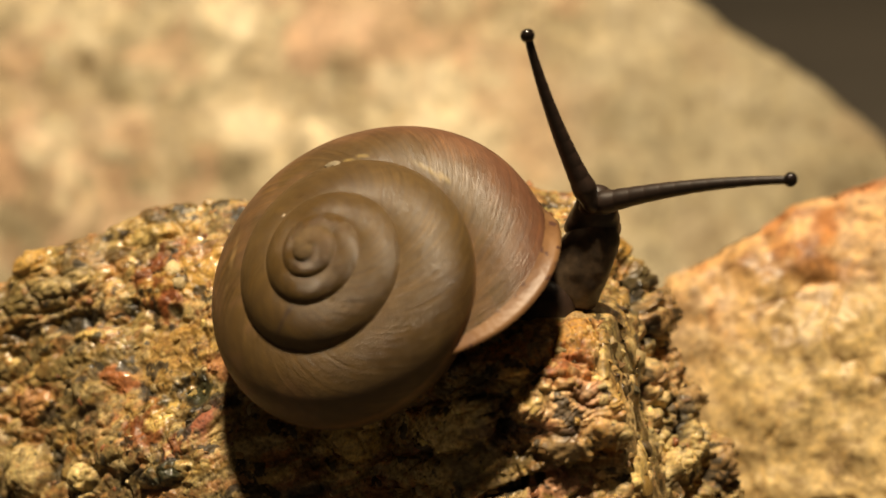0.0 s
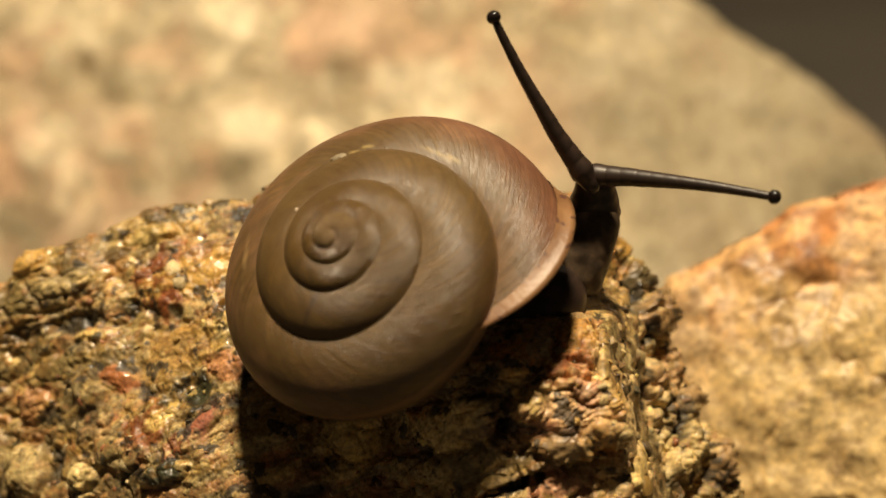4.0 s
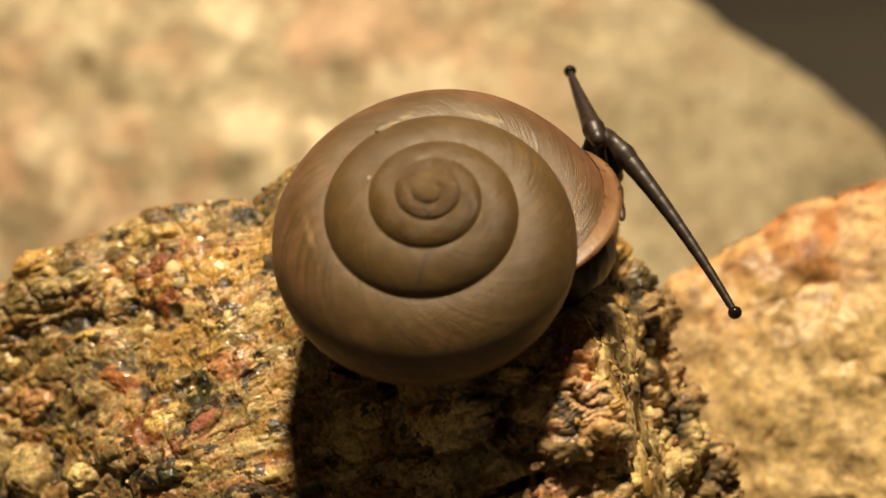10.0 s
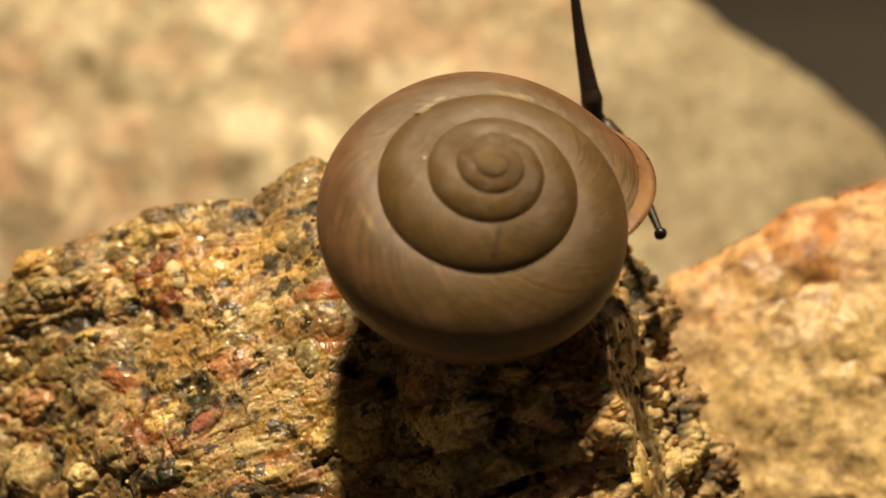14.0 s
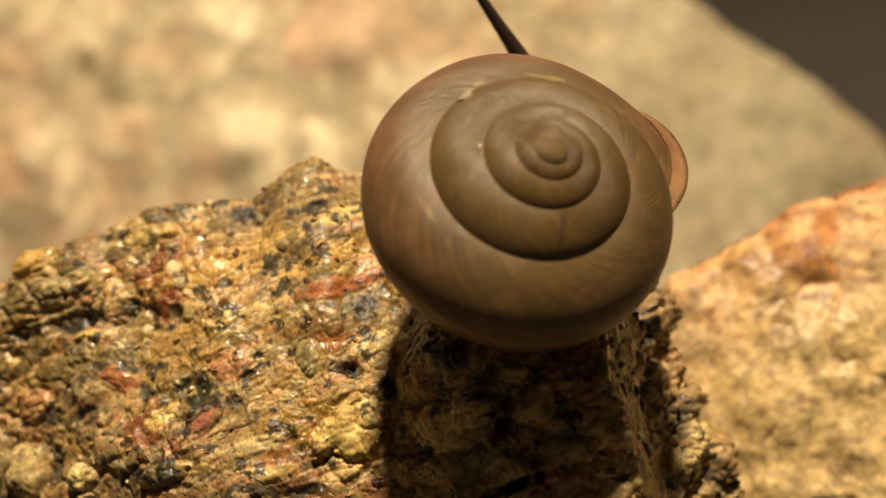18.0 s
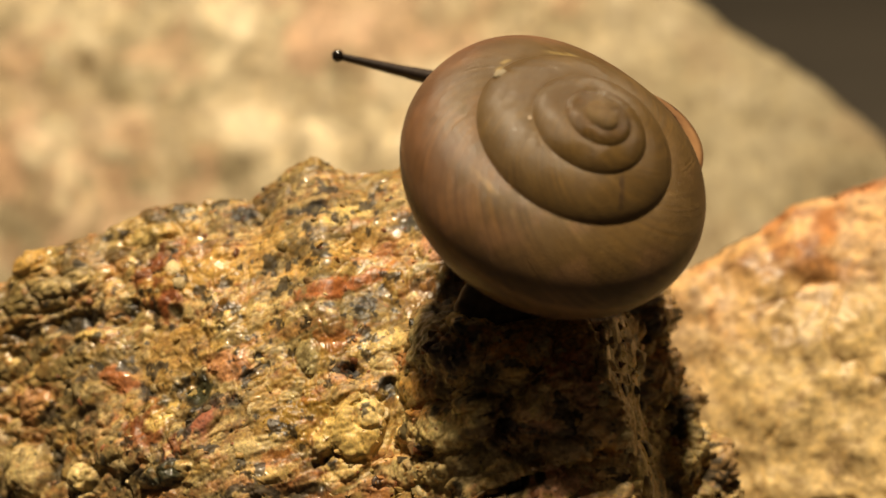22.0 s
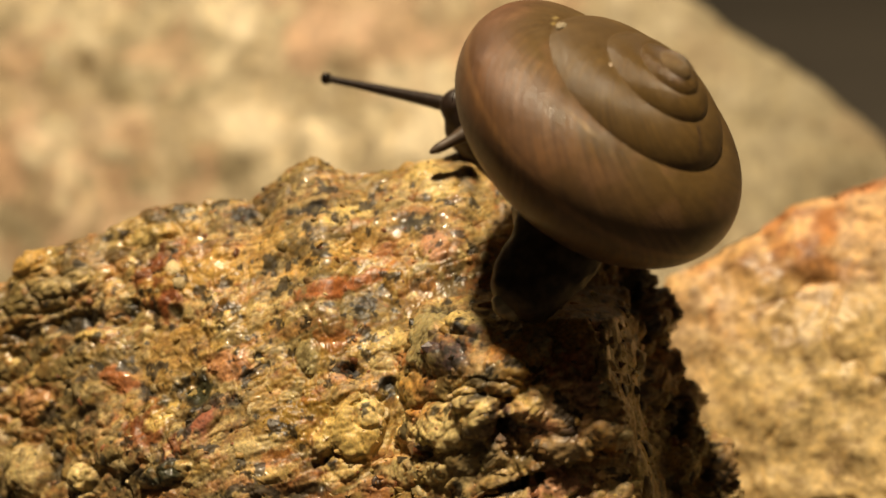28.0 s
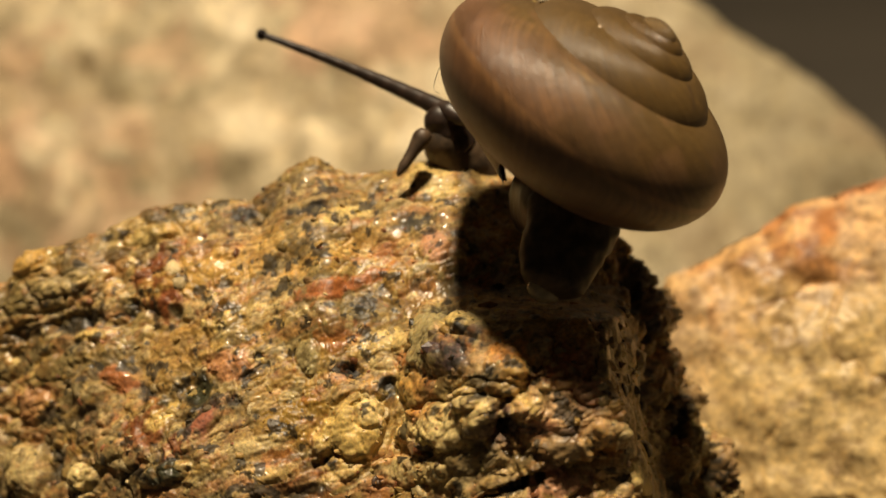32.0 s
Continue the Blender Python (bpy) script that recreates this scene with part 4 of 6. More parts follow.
def motions():
    """The snail creeps round the rock: the whole, then each part in its space."""
    walk(snail, [
        (0, at(-15.21, 0.69, 18.59)), (0.5, at(-14.89, 0.76, 18.72)), (1, at(-14.58, 1.13, 18.88)), (1.5, at(-14.5, 1.56, 19.02)),
        (2, at(-14.21, 1.84, 19.15)), (2.5, at(-13.88, 2.16, 19.29)), (3, at(-13.51, 1.89, 19.44)), (3.5, at(-13.16, 1.98, 19.55)),
        (4.5, at(-12.4, 2.54, 19.73)), (5.5, at(-11.65, 3.11, 19.91)), (6, at(-11.07, 3.69, 20.02)), (6.5, at(-10.38, 4.17, 20.16)),
        (7, at(-9.47, 4.89, 20.32)), (7.5, at(-8.52, 5.23, 20.5)), (8, at(-6.85, 5.33, 20.7)), (8.5, at(-5.26, 5.6, 20.9)),
        (9, at(-3.43, 6.2, 21.08)), (9.5, at(-2.17, 6.77, 21.27)), (10, at(-1.26, 7.12, 21.46)), (10.5, at(-0.07, 7.32, 21.65)),
        (11, at(1.14, 7.32, 21.81)), (11.5, at(1.83, 7.83, 21.89)), (12, at(2.51, 8.22, 21.94)), (12.5, at(3.38, 8.43, 22)),
        (13, at(4.68, 8.93, 22.06)), (13.5, at(5.1, 9.76, 22.12)), (14, at(5.89, 9.95, 22.22)), (14.5, at(6.42, 10.67, 22.3)),
        (15.5, at(8.1, 11.01, 22.46)), (16.5, at(9.78, 11.36, 22.62)), (17, at(11.07, 11.17, 22.68)), (17.5, at(11.98, 11.27, 22.65)),
        (18, at(12.49, 11.42, 22.52)), (18.5, at(13.45, 11.57, 22.37)), (19, at(14.25, 11.71, 22.16)), (19.5, at(14.65, 12.1, 21.86)),
        (20, at(15.49, 12.83, 21.5)), (20.5, at(16.01, 13.3, 21.12)), (21, at(16.99, 14.02, 20.7)), (21.5, at(17.77, 14.66, 20.26)),
        (22, at(18.36, 15.32, 19.8)), (22.5, at(19.36, 15.8, 19.32)), (23, at(19.48, 16.42, 18.89)), (23.5, at(20.43, 17, 18.54)),
        (24, at(20.9, 17.54, 18.19)), (24.5, at(21.97, 18.17, 17.82)), (25, at(22.94, 18.54, 17.53)), (25.5, at(24.05, 18.96, 17.23)),
        (26.5, at(25.42, 19.9, 16.6)), (27.5, at(26.78, 20.83, 15.97)), (28, at(27.22, 21.24, 15.58)), (28.5, at(27.31, 21.84, 15.06)),
        (29, at(27.28, 22.51, 14.48)), (29.5, at(26.98, 23.21, 13.88)), (30, at(26.72, 23.79, 13.38)), (30.5, at(26.59, 24.32, 13.03)),
        (31, at(26.44, 24.89, 12.77)), (31.5, at(26.26, 25.3, 12.5)), (32, at(25.9, 25.79, 12.23)),
    ])
    walk(shell, [
        (0, pose(0, 0, 0, -26.68, -19.44, 11.7)), (0.5, pose(0, 0, 0, -26.93, -19.26, 12.42)), (1, pose(0, 0, 0, -27.66, -18.11, 12.63)),
        (1.5, pose(0, 0, 0, -28.87, -18, 13.95)), (2, pose(0, 0, 0, -29.64, -16.94, 14.75)), (2.5, pose(0, 0, 0, -30.01, -16.59, 15.41)),
        (3, pose(0, 0, 0, -29.17, -16.41, 16.08)), (3.5, pose(0, 0, 0, -29.40, -15.26, 16.8)), (4.5, pose(0, 0, 0, -29.77, -13.04, 18.43)),
        (5.5, pose(0, 0, 0, -30.07, -10.81, 20.02)), (6, pose(0, 0, 0, -30.37, -9.36, 20.33)), (6.5, pose(0, 0, 0, -30.50, -7.14, 20.6)),
        (7, pose(0, 0, 0, -30.72, -4.75, 20.44)), (7.5, pose(0, 0, 0, -30.33, -2.09, 21.01)), (8, pose(0, 0, 0, -28.16, 0.92, 21.54)),
        (8.5, pose(0, 0, 0, -27.13, 3.67, 22.21)), (9, pose(0, 0, 0, -26.70, 7.11, 23.28)), (9.5, pose(0, 0, 0, -26.27, 9.01, 24.05)),
        (10, pose(0, 0, 0, -26.56, 11.11, 25.02)), (10.5, pose(0, 0, 0, -26.20, 12.64, 25.51)), (11, pose(0, 0, 0, -24.70, 14.25, 26.19)),
        (11.5, pose(0, 0, 0, -24.92, 16.19, 27.57)), (12, pose(0, 0, 0, -25.12, 16.94, 27.58)), (12.5, pose(0, 0, 0, -24.00, 18.23, 28.93)),
        (13, pose(0, 0, 0, -23.40, 18.98, 29.27)), (13.5, pose(0, 0, 0, -24.97, 20.07, 29.03)), (14, pose(0, 0, 0, -23.29, 21.3, 30.25)),
        (14.5, pose(0, 0, 0, -24.72, 22.15, 29.68)), (15.5, pose(0, 0, 0, -22.36, 23.8, 31.39)), (16.5, pose(0, 0, 0, -19.93, 25.4, 33.2)),
        (17, pose(0, 0, 0, -17.41, 26.34, 34.41)), (17.5, pose(0, 0, 0, -16.40, 27.1, 35.37)), (18, pose(0, 0, 0, -16.45, 27.39, 35.29)),
        (18.5, pose(0, 0, 0, -15.01, 28.1, 36.65)), (19, pose(0, 0, 0, -13.66, 28.72, 37.25)), (19.5, pose(0, 0, 0, -13.46, 30.22, 37.94)),
        (20, pose(0, 0, 0, -13.26, 31.8, 38.45)), (20.5, pose(0, 0, 0, -12.44, 33.82, 39.84)), (21, pose(0, 0, 0, -12.35, 35.21, 40.15)),
        (21.5, pose(0, 0, 0, -11.85, 36.15, 41.11)), (22, pose(0, 0, 0, -10.77, 37.36, 42.56)), (22.5, pose(0, 0, 0, -10.17, 38.11, 43.12)),
        (23, pose(0, 0, 0, -9.99, 39.39, 43.88)), (23.5, pose(0, 0, 0, -8.46, 41.22, 45.11)), (24, pose(0, 0, 0, -8.06, 43.38, 45.58)),
        (24.5, pose(0, 0, 0, -8.34, 45.46, 44.96)), (25, pose(0, 0, 0, -6.16, 47.33, 46.37)), (25.5, pose(0, 0, 0, -4.39, 48.83, 47.18)),
        (26.5, pose(0, 0, 0, -0.42, 51.43, 49.84)), (27.5, pose(0, 0, 0, 3.99, 53.91, 53)), (28, pose(0, 0, 0, 6.03, 54.95, 54.72)),
        (28.5, pose(0, 0, 0, 6.91, 55.45, 55.91)), (29, pose(0, 0, 0, 8.34, 55.93, 58)), (29.5, pose(0, 0, 0, 8.89, 56.59, 59.25)),
        (30, pose(0, 0, 0, 9.35, 57.55, 59.89)), (30.5, pose(0, 0, 0, 9.88, 59.7, 60.47)), (31, pose(0, 0, 0, 9.35, 61.97, 60.48)),
        (31.5, pose(0, 0, 0, 7.96, 64.86, 59.44)), (32, pose(0, 0, 0, 6.71, 67.38, 58.41)),
    ])
    walk(stalk_upper[0], bend(stalk_upper, [
        (0, (32.1, 6.4, -12.6), (28.1, 14.9, -9.6), (25, 23.7, -6.6)),
        (0.5, (31.8, 6.4, -12.8), (28.1, 15, -9.7), (25.4, 23.9, -6.7)),
        (1, (31.5, 6.2, -13), (28.1, 14.7, -9.9), (25.6, 23.5, -6.9)),
        (1.5, (31.4, 6, -13.3), (27.6, 14.1, -10.2), (24.7, 22.6, -7)),
        (2, (31.1, 5.9, -13.7), (27.1, 13.6, -10.4), (23.9, 21.6, -7.1)),
        (2.5, (30.8, 5.9, -14.1), (25.3, 12.8, -10.7), (20.5, 20.4, -7.3)),
        (3, (30.5, 6.4, -14.4), (24.5, 14, -11.9), (19.4, 22.1, -9.4)),
        (3.5, (30.1, 6.7, -14.8), (23.7, 15.4, -12.2), (18.2, 24.7, -9.5)),
        (4.5, (29.1, 7.2, -15.9), (24, 15.6, -13.8), (19.8, 24.4, -11.7)),
        (5.5, (28, 7.8, -17.2), (24.7, 15.5, -15.6), (22.2, 23.4, -13.9)),
        (6, (27.4, 7.7, -18), (25.3, 15.4, -15.9), (24.1, 22.8, -14)),
        (6.5, (26.9, 7.8, -19.1), (25.3, 15.6, -17.5), (24.5, 22.3, -16.2)),
        (7, (26.3, 7.6, -20.5), (24.8, 15.4, -18.8), (24, 22, -17.3)),
        (7.5, (25.7, 7.9, -22.1), (24.4, 15.4, -20), (23.9, 20.8, -18.5)),
        (8, (24.5, 8.4, -23.8), (22.6, 15.8, -24.4), (21.7, 20.4, -24.7)),
        (8.5, (23.3, 8.6, -25.5), (20.6, 15.5, -27.6), (19.1, 20, -28.9)),
        (9, (21.9, 8.5, -27.1), (19.9, 14.5, -31.4), (18.9, 18.2, -34.1)),
        (9.5, (21.1, 8.3, -28.5), (19.2, 13.4, -34.2), (18.1, 17.1, -38.3)),
        (10, (20.6, 8.3, -30), (19.2, 13.3, -35.7), (18.4, 16.7, -39.5)),
        (10.5, (19.8, 8.4, -31.4), (18.1, 14.7, -35.7), (17.1, 19, -38.6)),
        (11, (19, 8.8, -32.8), (17.8, 16.3, -35.1), (17.2, 22.1, -36.8)),
        (11.5, (18.7, 8.6, -34.2), (17.5, 17, -33), (16.9, 25.5, -31.9)),
        (12, (18.4, 8.5, -35.6), (16.9, 17.9, -33.8), (16.1, 27.3, -31.9)),
        (12.5, (17.8, 8.6, -37), (15.4, 18.3, -34.5), (13.7, 28.2, -32)),
        (13, (16.7, 8.5, -38.1), (14, 18.5, -35.6), (12.1, 28.6, -33.1)),
        (13.5, (15.9, 8.7, -38.9), (13.4, 18.2, -36.4), (11.7, 27.9, -33.9)),
        (14, (14.1, 10, -39.6), (12.2, 18.9, -37.1), (10.9, 27.9, -34.6)),
        (14.5, (12.7, 10.3, -40.3), (11.2, 18.8, -37.8), (10.4, 27.3, -35.3)),
        (15.5, (9.7, 10.7, -41.7), (8.8, 18.9, -39.1), (8.3, 27.1, -36.4)),
        (16.5, (6.8, 11, -42.6), (6.1, 19, -40.1), (5.7, 27, -37.6)),
        (17, (4.9, 11.9, -42.7), (3.1, 20, -40.7), (1.4, 28.1, -38.7)),
        (17.5, (2.2, 12.3, -42.6), (-0.8, 19.8, -40.6), (-3.6, 27.2, -38.6)),
        (18, (-0.5, 12.5, -42.5), (-5.4, 19.4, -40.5), (-10.2, 26.3, -38.5)),
        (18.5, (-3, 12.8, -42.9), (-9.7, 18.8, -40.6), (-16.4, 24.8, -38.4)),
        (19, (-5.3, 13.1, -43.2), (-14.1, 18.3, -40.7), (-22.8, 23.6, -38.2)),
        (19.5, (-7.2, 12.5, -42.9), (-17, 17.2, -40.4), (-26.9, 21.9, -37.9)),
        (20, (-9.5, 11.3, -42.5), (-19.2, 15.3, -40), (-28.9, 19.3, -37.5)),
        (20.5, (-11.4, 10.3, -42.1), (-20.7, 13.2, -39.6), (-30, 16.1, -37.1)),
        (21, (-13.4, 9.1, -41.7), (-22.4, 11, -39.2), (-31.3, 12.9, -36.7)),
        (21.5, (-14.7, 8.1, -41.3), (-23.3, 9.6, -38.8), (-32, 11.2, -36.3)),
        (22, (-15.6, 7.1, -40.8), (-23.9, 8.7, -38.3), (-32.2, 10.4, -35.8)),
        (22.5, (-16.9, 6.3, -40.3), (-24.9, 8.2, -37.8), (-32.9, 10.1, -35.3)),
        (23, (-17.1, 5.4, -39.9), (-24.8, 7.1, -37.4), (-32.4, 8.7, -34.9)),
        (23.5, (-17.9, 4.5, -39.5), (-25.8, 5.6, -37), (-33.4, 6.7, -34.5)),
        (24, (-18.1, 3.7, -39.2), (-26, 4.9, -36.7), (-33.9, 6.1, -34.2)),
        (24.5, (-18.8, 2.7, -38.8), (-26.8, 3.9, -36.3), (-34.9, 5, -33.8)),
        (25, (-19.5, 2, -38.5), (-27.7, 3.2, -36), (-35.9, 4.4, -33.5)),
        (25.5, (-20.5, 1.3, -38.2), (-28.5, 2.4, -35.7), (-36.6, 3.4, -33.2)),
        (26.5, (-21, -0.3, -37), (-29.9, 0.7, -37.2), (-38.6, 1.8, -37.6)),
        (27.5, (-21.3, -2.2, -34.4), (-31.7, -0.3, -39.7), (-42.2, 1.4, -44)),
        (28, (-21.6, -2.9, -33.5), (-32.5, 0.1, -39.2), (-43.5, 2.8, -43.6)),
        (28.5, (-21.6, -3.7, -32.6), (-33.4, 0.3, -38.7), (-45.1, 4.2, -43.1)),
        (29, (-21.9, -4.5, -31.8), (-34.5, 0.8, -38.1), (-47.2, 5.6, -42.5)),
        (29.5, (-21.9, -5, -30.8), (-35.3, -0.1, -37.5), (-48.5, 4.4, -41.9)),
        (30, (-22.1, -5.4, -30.1), (-36.1, -1.6, -37), (-50.1, 1.6, -41.4)),
        (30.5, (-22.5, -5.8, -29.3), (-37.3, -3.2, -36.5), (-52.1, -1.4, -41)),
        (31, (-23.1, -6.3, -28.6), (-38.2, -4.1, -36.3), (-53.3, -3, -40.8)),
        (31.5, (-23.8, -7.2, -28.1), (-38.4, -3.2, -36), (-52.9, -0.2, -40.5)),
        (32, (-23.9, -8.2, -27.7), (-37.5, -1.3, -35.7), (-51.3, 4.4, -40.2)),
    ]))
    walk(stalk_lower[0], bend(stalk_lower, [
        (0, (34.2, 4.8, -13.6), (44.3, 6.6, -9.1), (54.6, 7.2, -4.6)),
        (0.5, (33.8, 4.8, -13.8), (43.4, 5.9, -9.2), (53.1, 5.7, -4.7)),
        (1, (33.4, 4.8, -14), (42.6, 4.7, -9.4), (51.7, 3.3, -4.9)),
        (1.5, (33.1, 4.9, -14.3), (42.2, 3.5, -9.7), (51.1, 0.8, -5)),
        (2, (32.6, 5.2, -14.7), (41.5, 2.6, -9.9), (49.8, -1.3, -5.2)),
        (2.5, (32.2, 5.5, -15.1), (40.5, 3.3, -10.2), (48.4, -0, -5.3)),
        (3, (31.7, 6.2, -15.4), (40.4, 5, -10.9), (48.8, 2.6, -6.4)),
        (3.5, (31.4, 6.5, -15.8), (40.8, 5.7, -11.2), (50, 3.8, -6.5)),
        (4.5, (30.6, 6.8, -16.9), (40.7, 5.4, -12.3), (50.7, 3.5, -7.7)),
        (5.5, (30, 7.1, -18.2), (40.7, 5.3, -14.1), (51.3, 3.3, -9.9)),
        (6, (29.5, 7, -19), (40.8, 6.6, -14.5), (52.2, 6, -10)),
        (6.5, (28.9, 6.9, -20.1), (40.5, 6.7, -15.7), (52, 6.2, -11.2)),
        (7, (28.4, 6.7, -21.6), (39.3, 5.6, -17), (50.2, 4, -12.3)),
        (7.5, (27.9, 6.9, -23.3), (38.3, 4.8, -18.4), (48.5, 1.7, -13.5)),
        (8, (26.9, 7.3, -25.1), (36.2, 3.2, -19.9), (45.3, -1.4, -14.7)),
        (8.5, (25.9, 7.4, -26.7), (34.5, 1.8, -21.3), (42.5, -4.5, -15.9)),
        (9, (24.6, 7, -28.1), (32.9, -0.7, -22.6), (40.6, -9.1, -17.1)),
        (9.5, (24.1, 6.3, -29.1), (31.4, -2.8, -23.7), (37.9, -12.4, -18.3)),
        (10, (24.1, 5.5, -30), (30.8, -4.3, -24.7), (36.7, -14.7, -19.5)),
        (10.5, (23.7, 5, -30.8), (29.4, -4.7, -25.7), (34.4, -14.9, -20.7)),
        (11, (22.9, 4.8, -31.8), (28.8, -3.9, -26.8), (34, -13.1, -21.8)),
        (11.5, (22.3, 4.4, -33), (28.2, -3.3, -27.9), (33.5, -11.4, -22.9)),
        (12, (21.7, 4.2, -34.4), (27, -3, -29.1), (31.9, -10.5, -23.9)),
        (12.5, (21, 4.2, -35.8), (25.9, -2, -30.9), (30.4, -8.6, -26)),
        (13, (19.8, 3.9, -37.1), (23.5, -2.4, -32.6), (26.9, -8.9, -28.1)),
        (13.5, (18.9, 3.8, -38.2), (21.8, -2.7, -34.1), (24.3, -9.3, -30.1)),
        (14, (17, 4.8, -39.3), (19.9, -1.6, -35.6), (22.2, -7.8, -32.2)),
        (14.5, (15.3, 5.4, -40.3), (19.1, -0.1, -37.1), (22.2, -5.1, -34.3)),
        (15.5, (11.6, 7.8, -42.2), (14.9, 3.2, -41.2), (16.7, -0.3, -40.5)),
        (16.5, (7.7, 9.6, -43.6), (8.2, 9.2, -43.7), (10.1, 5, -44.6)),
        (17, (5, 10.1, -44.1), (5.3, 10.1, -44.2), (7.2, 6.2, -46.1)),
        (17.5, (2.5, 10.4, -44.5), (2.9, 10.4, -44.7), (4.7, 7.1, -47.6)),
        (18, (0.4, 10.6, -44.7), (0.9, 10.3, -45.3), (2.7, 7.7, -48.8)),
        (18.5, (-2.1, 10.7, -44.9), (-1.4, 10.3, -46.2), (0.3, 8.3, -50)),
        (19, (-4.5, 10.8, -44.9), (-3.3, 10.2, -47), (-1.5, 8.8, -50.8)),
        (19.5, (-6.2, 10.5, -44.8), (-4.6, 9.9, -47.6), (-2.7, 8.7, -51.3)),
        (20, (-8, 9.8, -44.5), (-5.8, 9.2, -48), (-3.7, 8.2, -51.5)),
        (20.5, (-9.4, 9.3, -44.1), (-6.5, 8.6, -48.2), (-4.2, 7.7, -51.5)),
        (21, (-11.2, 8.4, -43.7), (-7.6, 7.7, -48.3), (-5.2, 7, -51.3)),
        (21.5, (-12.7, 7.5, -43.3), (-8.4, 6.8, -48.3), (-5.9, 6.3, -51.2)),
        (22, (-13.8, 6.5, -42.8), (-8.9, 5.9, -48.2), (-6.4, 5.5, -51)),
        (22.5, (-15.2, 5.7, -42.3), (-10.1, 5.3, -47.8), (-7.3, 4.9, -50.7)),
        (23, (-15.5, 4.7, -41.9), (-10.3, 4.5, -47.4), (-7.3, 4.2, -50.5)),
        (23.5, (-16.4, 3.8, -41.5), (-11.2, 3.7, -47.1), (-8.2, 3.5, -50.3)),
        (24, (-16.6, 2.8, -41.2), (-11.5, 2.9, -46.8), (-8.5, 2.9, -50.1)),
        (24.5, (-17.2, 1.6, -40.8), (-12.3, 2.1, -46.5), (-9.4, 2.2, -49.8)),
        (25, (-17.7, 0.8, -40.5), (-12.9, 1.5, -46.3), (-10.3, 1.8, -49.5)),
        (25.5, (-18.3, -0.2, -40.2), (-13.6, 0.9, -46), (-11, 1.4, -49.2)),
        (26.5, (-18.7, -2.1, -39.6), (-13.9, -0.5, -45.3), (-11, 0.5, -48.6)),
        (27.5, (-19.4, -3.8, -39), (-14.4, -1.7, -44.4), (-11.1, -0.5, -48)),
        (28, (-19.7, -4.4, -38.6), (-14.7, -2.3, -44), (-11.3, -0.9, -47.6)),
        (28.5, (-19.9, -5.2, -38), (-14.8, -2.9, -43.4), (-11.5, -1.4, -47.1)),
        (29, (-19.9, -6, -37.3), (-15, -3.6, -42.8), (-11.6, -2, -46.5)),
        (29.5, (-19.8, -6.8, -36.6), (-14.9, -4.3, -42.1), (-11.6, -2.6, -45.9)),
        (30, (-19.6, -7.5, -35.9), (-14.9, -4.9, -41.5), (-11.6, -3, -45.4)),
        (30.5, (-19.7, -8.2, -35.3), (-15.1, -5.4, -41), (-11.8, -3.4, -45)),
        (31, (-19.6, -8.8, -34.9), (-15.1, -5.9, -40.7), (-11.9, -3.8, -44.8)),
        (31.5, (-19.6, -9.3, -34.5), (-15.1, -6.3, -40.3), (-11.9, -4.1, -44.5)),
        (32, (-19.2, -9.8, -34.2), (-14.8, -6.8, -40), (-11.6, -4.6, -44.2)),
    ]))
